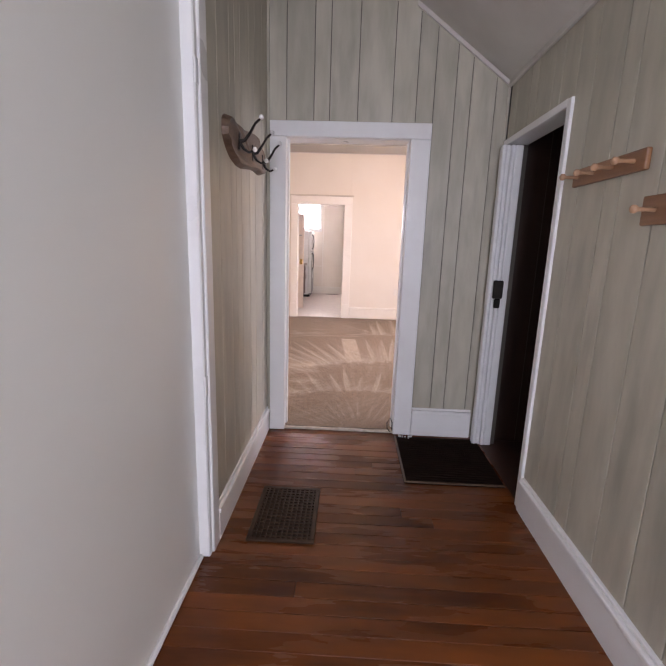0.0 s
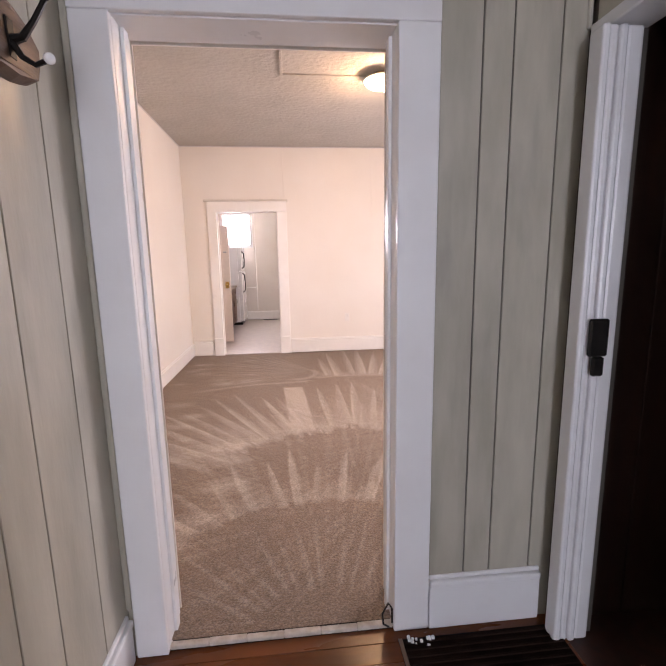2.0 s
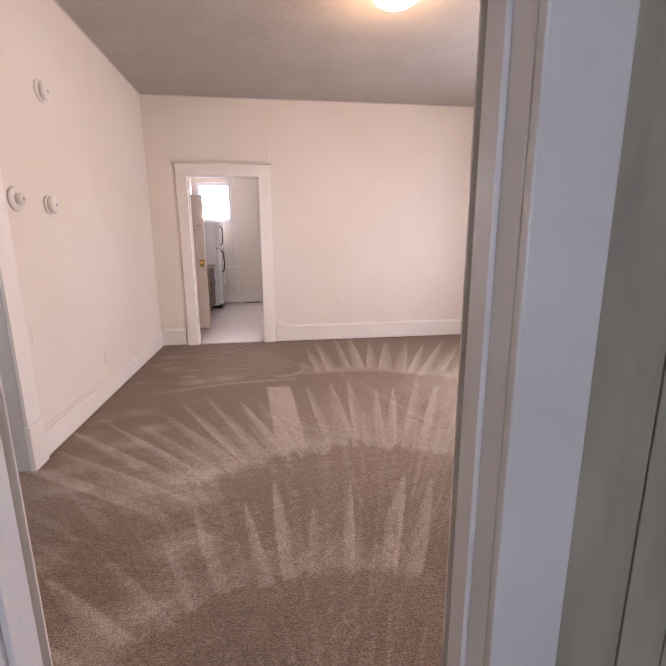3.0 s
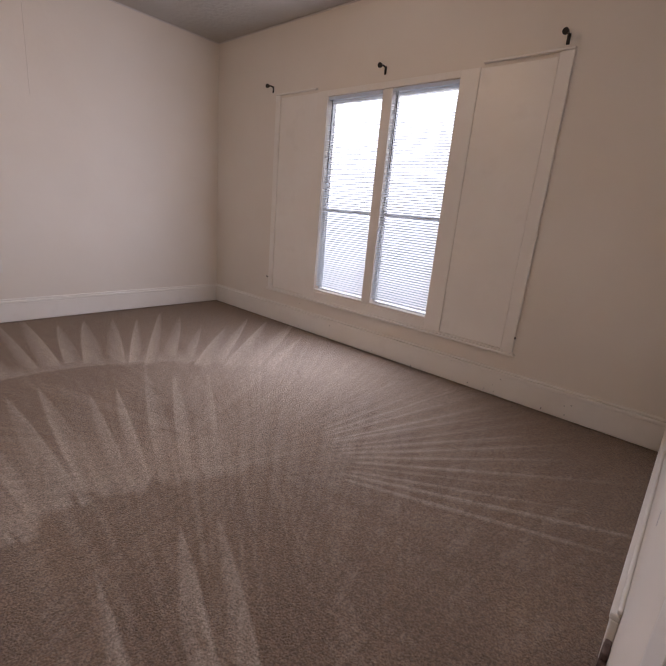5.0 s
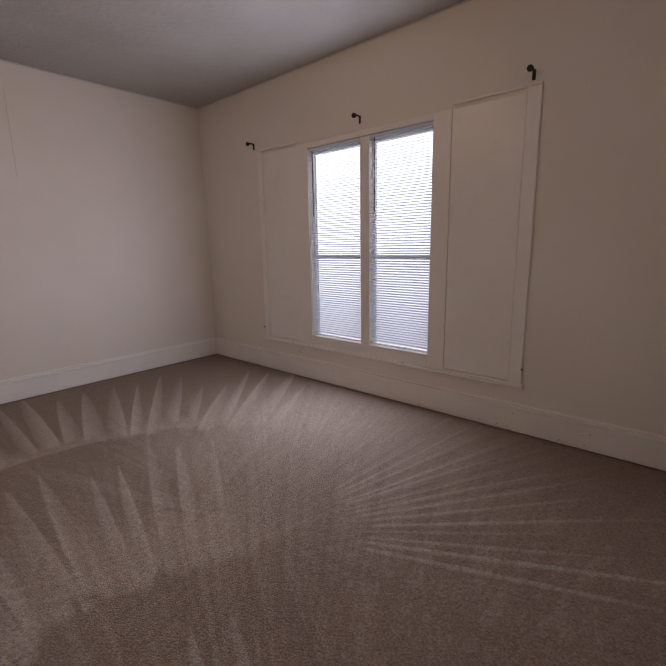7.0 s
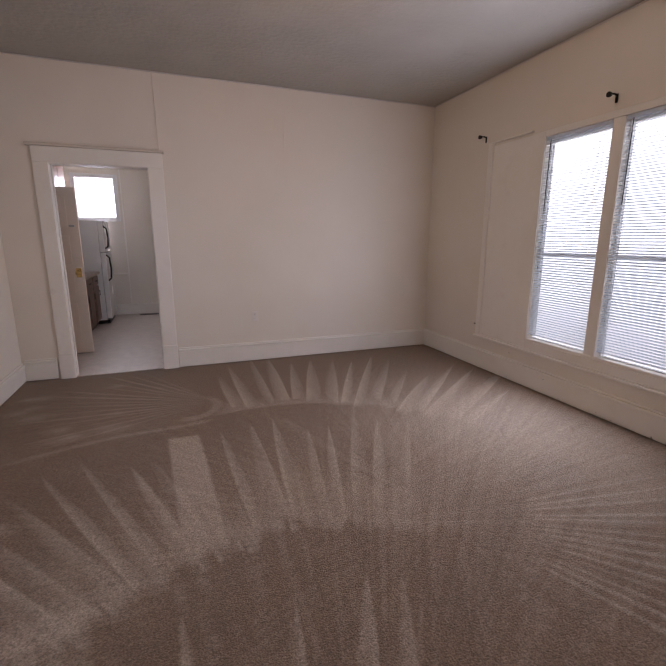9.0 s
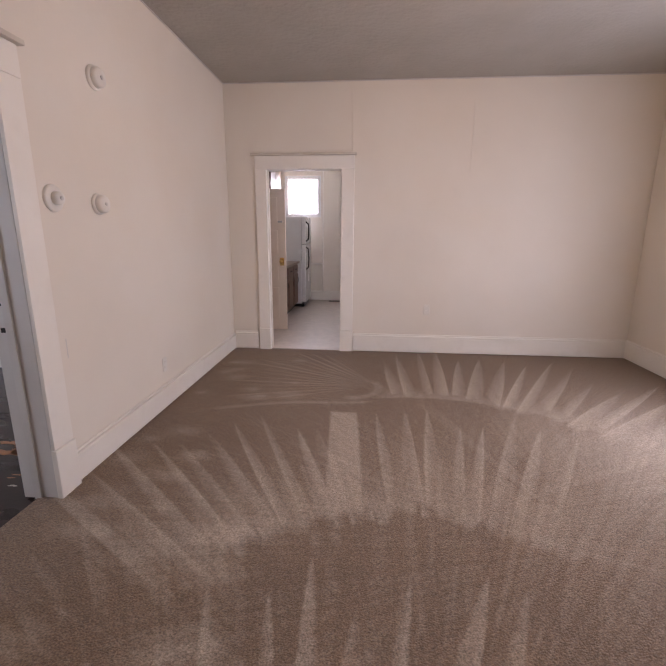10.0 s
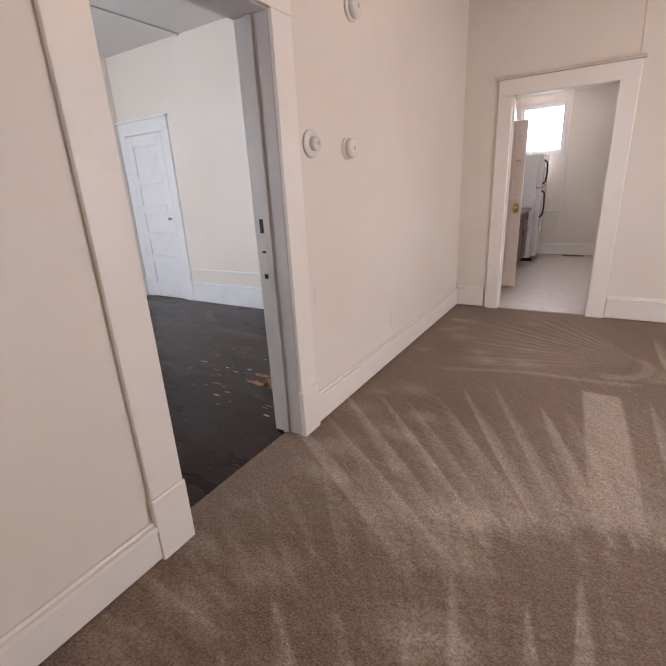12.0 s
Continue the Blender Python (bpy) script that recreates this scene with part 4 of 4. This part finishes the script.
part("handle", tube([(0.70, 0.05, 1.24), (0.745, 0.05, 1.28), (0.755, 0.05, 1.42), (0.745, 0.05, 1.56), (0.70, 0.05, 1.60)], 0.013), BLACK, d1)
part("handle", tube([(0.70, 0.05, 0.72), (0.745, 0.05, 0.76), (0.755, 0.05, 0.93), (0.745, 0.05, 1.10), (0.70, 0.05, 1.14)], 0.013), BLACK, d2)
part("kick_grille", box(0.02, 0.66, 0.02, 0.70, 0.0, 0.058, bevel=0.004), BLACK, fr)

cab = thing("base_cabinet", "brown wooden kitchen base cabinet with drawers and doors", "cabinet", (-1.62, 9.95, 0.022))
part("body", box(0, 0.64, 0, 1.52, 0.09, 0.84, bevel=0.003), CABINET, cab)
part("plinth", box(0, 0.58, 0.01, 1.51, 0.0, 0.088), BLACK, cab)
for i in range(3):
    y0 = 0.02 + i * 0.5
    dr = part("drawer", box(0.641, 0.66, y0, y0 + 0.47, 0.68, 0.82, bevel=0.005), CABINET, cab)
    part("handle", tube([(0.66, y0 + 0.18, 0.75), (0.68, y0 + 0.19, 0.75), (0.68, y0 + 0.28, 0.75), (0.66, y0 + 0.29, 0.75)], 0.005), BLACK, dr)
    dd = part("door", box(0.641, 0.66, y0, y0 + 0.47, 0.11, 0.66, bevel=0.005), CABINET, cab)
    part("raised_panel", box(0.66, 0.666, y0 + 0.06, y0 + 0.41, 0.17, 0.60, bevel=0.004), CABINET, dd)
    part("handle", tube([(0.66, y0 + 0.40, 0.50), (0.68, y0 + 0.40, 0.51), (0.68, y0 + 0.40, 0.58), (0.66, y0 + 0.40, 0.59)], 0.005), BLACK, dd)
wt = thing("worktop", "speckled brown laminate worktop on the cabinet", "worktop", (-1.62, 9.94, 0.862))
part("slab", box(0, 0.69, 0, 1.55, 0.0005, 0.04, bevel=0.006), COUNTER, wt)
part("upstand", box(0, 0.02, 0, 1.55, 0.04, 0.13, bevel=0.003), COUNTER, wt)
cur = thing("wall_cabinet", "dark mauve-brown wall cupboard beside the kitchen window", "cabinet", (-1.70, 11.2, 2.12))
part("body", box(0, 0.30, 0, 0.9, 0, 0.63, bevel=0.004), CABINET, cur)
part("door", box(0.301, 0.32, 0.01, 0.44, 0.01, 0.61, bevel=0.004), CABINET, cur)
part("door", box(0.301, 0.32, 0.46, 0.89, 0.01, 0.61, bevel=0.004), CABINET, cur)

# ---- side room ----
SX, SY, SS, SC = -5.535, 7.485, 3.45, 3.05
structure("side_floor", box(SX, L - 0.105, SS, SY, -0.12, 0.004), DARKFLOOR, "dark brown painted floorboards, scuffed", "floor")
structure("side_ceiling", box(SX, L - 0.11, SS, SY, SC, SC + 0.1), SIDE_CEILING, "grey board ceiling with battens", "ceiling")
for y in (4.9, 6.15):
    structure("trim_ceiling_batten", box(SX, L - 0.11, y, y + 0.05, SC - 0.018, SC, bevel=0.004), SIDE_CEILING, "painted ceiling batten", "trim")
structure("trim_ceiling_cross", box(-4.2, -4.15, SS, SY, SC - 0.016, SC, bevel=0.003), SIDE_CEILING, "painted ceiling batten", "trim")
structure("side_wall_north", box(SX - 0.12, L - 0.11, SY, SY + 0.12, 0, SC), CREAM, "pale plaster wall with a panelled door", "wall")
structure("side_wall_west", box(SX - 0.12, SX, SS, SY, 0, SC), CREAM, "pale plaster wall", "wall")
structure("side_wall_south", boxes([(SX - 0.12, -4.95, SS - 0.12, SS, 0, SC), (-3.65, L - 0.11, SS - 0.12, SS, 0, SC), (-4.95, -3.65, SS - 0.12, SS, 0, 0.85), (-4.95, -3.65, SS - 0.12, SS, 2.35, SC)]), CREAM, "pale plaster wall with a window", "wall")
structure("wall_side_south_extra", box(L - 0.11, L, QE + 0.02, N - 0.001, 0, C), CREAM, "plaster wall return", "wall")
baseboard(-4.555, L - 0.19, SY, SY, "-y", WHITE, h=0.27, z=0.004)
baseboard(SX, SX, SS, SY - 0.04, "+x", WHITE, h=0.24, z=0.004)
structure("trim_dado_north", box(-4.56, L - 0.19, SY - 0.018, SY - 0.0005, 0.425, 0.445, bevel=0.004), WHITE, "thin white rail low on the wall", "trim")
structure("trim_dado_west", box(SX + 0.0005, SX + 0.018, SS, SY - 0.02, 2.02, 2.04, bevel=0.004), WHITE, "thin white rail on the wall", "trim")
casing("door_4_casing", "x", SY, -5.40, -4.69, 2.13, -1, WHITE, w=0.13, jamb=0.05, head=0.155, base=0.004, plinth=0.26)
cd = thing("panel_door", "white closed five-panel wooden door", "door", (-5.398, SY - 0.004, 0.012))
DW = 0.706
for x0, x1 in ((0.0, 0.11), (DW - 0.11, DW)):
    part("stile", box(x0, x1, -0.018, 0.02, 0, 2.105, bevel=0.004), WHITE, cd)
zs = [0.0, 0.20, 0.485, 0.585, 0.80, 0.90, 1.15, 1.25, 1.52, 1.62, 1.98, 2.105]
for i in range(0, 12, 2):
    part("rail", box(0.11, DW - 0.11, -0.018, 0.02, zs[i], zs[i + 1], bevel=0.004), WHITE, cd)
for i in range(1, 11, 2):
    part("panel", box(0.11, DW - 0.11, -0.002, 0.01, zs[i], zs[i + 1]), WHITE, cd)
part("knob", lathe([(0.008, 0.0), (0.008, 0.025), (0.018, 0.033), (0.018, 0.045), (0.009, 0.05)], "-y", 16, (DW - 0.055, -0.018, 1.08)), STEEL, cd, "small dull metal knob", smooth=True)
plate = thing("strike_plate", "dark metal strike plates on the grey jamb", "strike plate", (L, SY1, 0.0), kind="structure")
for z0, z1, nm in ((1.165, 1.235, "plate"), (1.065, 1.075, "screw_hole"), (0.93, 0.955, "lower_plate")):
    part(nm, box(-0.16, -0.135, -0.003, -0.0002, z0, z1, bevel=0.0008), BLACK, plate)


def flake(name, cx, cy, rx, ry, mat, seed, label):
    bm = bmesh.new()
    r = random.Random(seed)
    ring = []
    for i in range(22):
        a = 2 * math.pi * i / 22
        k = r.uniform(0.45, 1.0)
        ring.append(bm.verts.new((cx + rx * k * math.cos(a), cy + ry * k * math.sin(a), 0.0052)))
    bm.faces.new(ring)
    return tagged(part(name, bm, mat), label, "floor wear", kind="structure")


for cx, cy, rx, ry, k in ((-1.80, 5.86, 0.26, 0.10, 2), (-1.98, 5.80, 0.16, 0.04, 3), (-1.72, 5.98, 0.15, 0.05, 4), (-2.06, 5.92, 0.10, 0.03, 5)):
    flake("trim_worn_patch", cx, cy, rx, ry, BAREWOOD, k, "worn patch of bare orange wood in the paint")
for i in range(34):
    r = random.Random(i + 40)
    flake("trim_paint_scuff", r.uniform(-2.8, -1.6), r.uniform(5.4, 6.3), r.uniform(0.01, 0.05), r.uniform(0.006, 0.014), BAREWOOD if i % 4 else CHIP, i + 9, "scuffed paint showing bare wood")
tagged(part("backdrop_side", box(-6, -2.6, SS - 0.95, SS - 0.93, 0.2, 3), OUTSIDE), "bright daylight outside the side window", "backdrop", kind="structure")
tagged(part("backdrop_hall", box(-0.6, 1.6, HS - 0.95, HS - 0.93, 0.2, 3), OUTSIDE), "bright daylight outside the hall window", "backdrop", kind="structure")
structure("ground", box(-60, 60, -60, 60, -0.6, -0.4), GROOVE, "plain dark ground under the house", "ground")
structure("roof", box(SX - 0.12, R + 0.2, HS - 0.12, KY1 + 0.12, 3.25, 3.4), GROOVE, "plain roof over the rooms", "roof")

PLACE[0] = HALL


# ---- panelling boards ----
def boards(wall, axis, face, out, edges, z0, ztop, mat=PANEL, t=0.011, skip=()):
    """Vertical boards along a wall with narrow grooves; ztop(mid) gives the height, skip holds (from, to, low, high)."""
    for a, b in zip(edges, edges[1:]):
        mid = (a + b) / 2
        spans = [(z0, max(ztop(a), ztop(b)))]
        for s0, s1, lo, hi in skip:
            if s0 < mid < s1:
                spans = [(p, min(q, lo)) for p, q in spans if min(q, lo) - p > 0.02] + [(max(p, hi), q) for p, q in spans if q - max(p, hi) > 0.02]
        for p, q in spans:
            d = sorted((face, face + out * t))
            r = (a + 0.0025, b - 0.0025, *d, p, q) if axis == "x" else (*d, a + 0.0025, b - 0.0025, p, q)
            part("panel_board", box(*r, bevel=0.0015), mat, wall)


def widths(a, b, seed):
    r, out = random.Random(seed), [a]
    while out[-1] < b - 0.09:
        out.append(out[-1] + r.choice((0.075, 0.10, 0.105, 0.15, 0.19, 0.21)))
    out[-1] = b
    return out


def end_top(x):
    return HC if x <= 0.61 else HC + SLOPE * (x - 0.61) - 0.006


boards(hall_n, "x", E - 0.004, -1, [HL, DX0, -0.043, 0.063, 0.252, 0.484, DX1 + 0.02, 0.755, 0.894, 0.996, 1.158, HR], 0.0, end_top, t=0.008,
       skip=((DX0, DX1 + 0.02, 0, DH + 0.06),))
boards(hall_w, "y", HL - 0.012, 1, widths(2.06, E, 3), 0.0, lambda y: HC + 0.001)
boards(hall_e, "y", HR + 0.012, -1, widths(HS, RY0 - 0.04, 6) + [2.72, 2.82, 3.01, 3.12, 3.32, 3.44], 0.0, lambda y: 2.50, skip=((RY0 - 0.04, E, 0, 2.14),))
cl_wall = bpy.data.objects["closet_wall_shell"]
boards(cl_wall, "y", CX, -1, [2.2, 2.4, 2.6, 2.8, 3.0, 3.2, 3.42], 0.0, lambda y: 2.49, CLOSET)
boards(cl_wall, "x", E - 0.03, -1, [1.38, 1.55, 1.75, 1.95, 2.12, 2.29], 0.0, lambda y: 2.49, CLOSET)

# ---- hall floorboards ----
hf = structure("hall_floor", box(HL - 0.05, HR + 0.02, HS, E - 0.002, -0.12, -0.006), GAP, "worn varnished reddish pine floorboards", "floor")
r = random.Random(11)
y = HS
while y < E - 0.02:
    w = 0.082 if y + 0.082 < E - 0.03 else E - 0.003 - y
    cuts = [HL - 0.042, HL + r.uniform(0.35, 1.3), HR + 0.012] if r.random() < 0.35 else [HL - 0.042, HR + 0.012]
    for a, b in zip(cuts, cuts[1:]):
        gap = r.choice((0.0004, 0.0008, 0.0022, 0.0035))
        part("floorboard", box(a + 0.0008, b - 0.0008, y + gap, y + w - 0.0005, -0.006, r.uniform(-0.0012, 0.0), bevel=0.0012), FLOORBOARD, hf)
    y += w
PLACE[0] = Matrix()
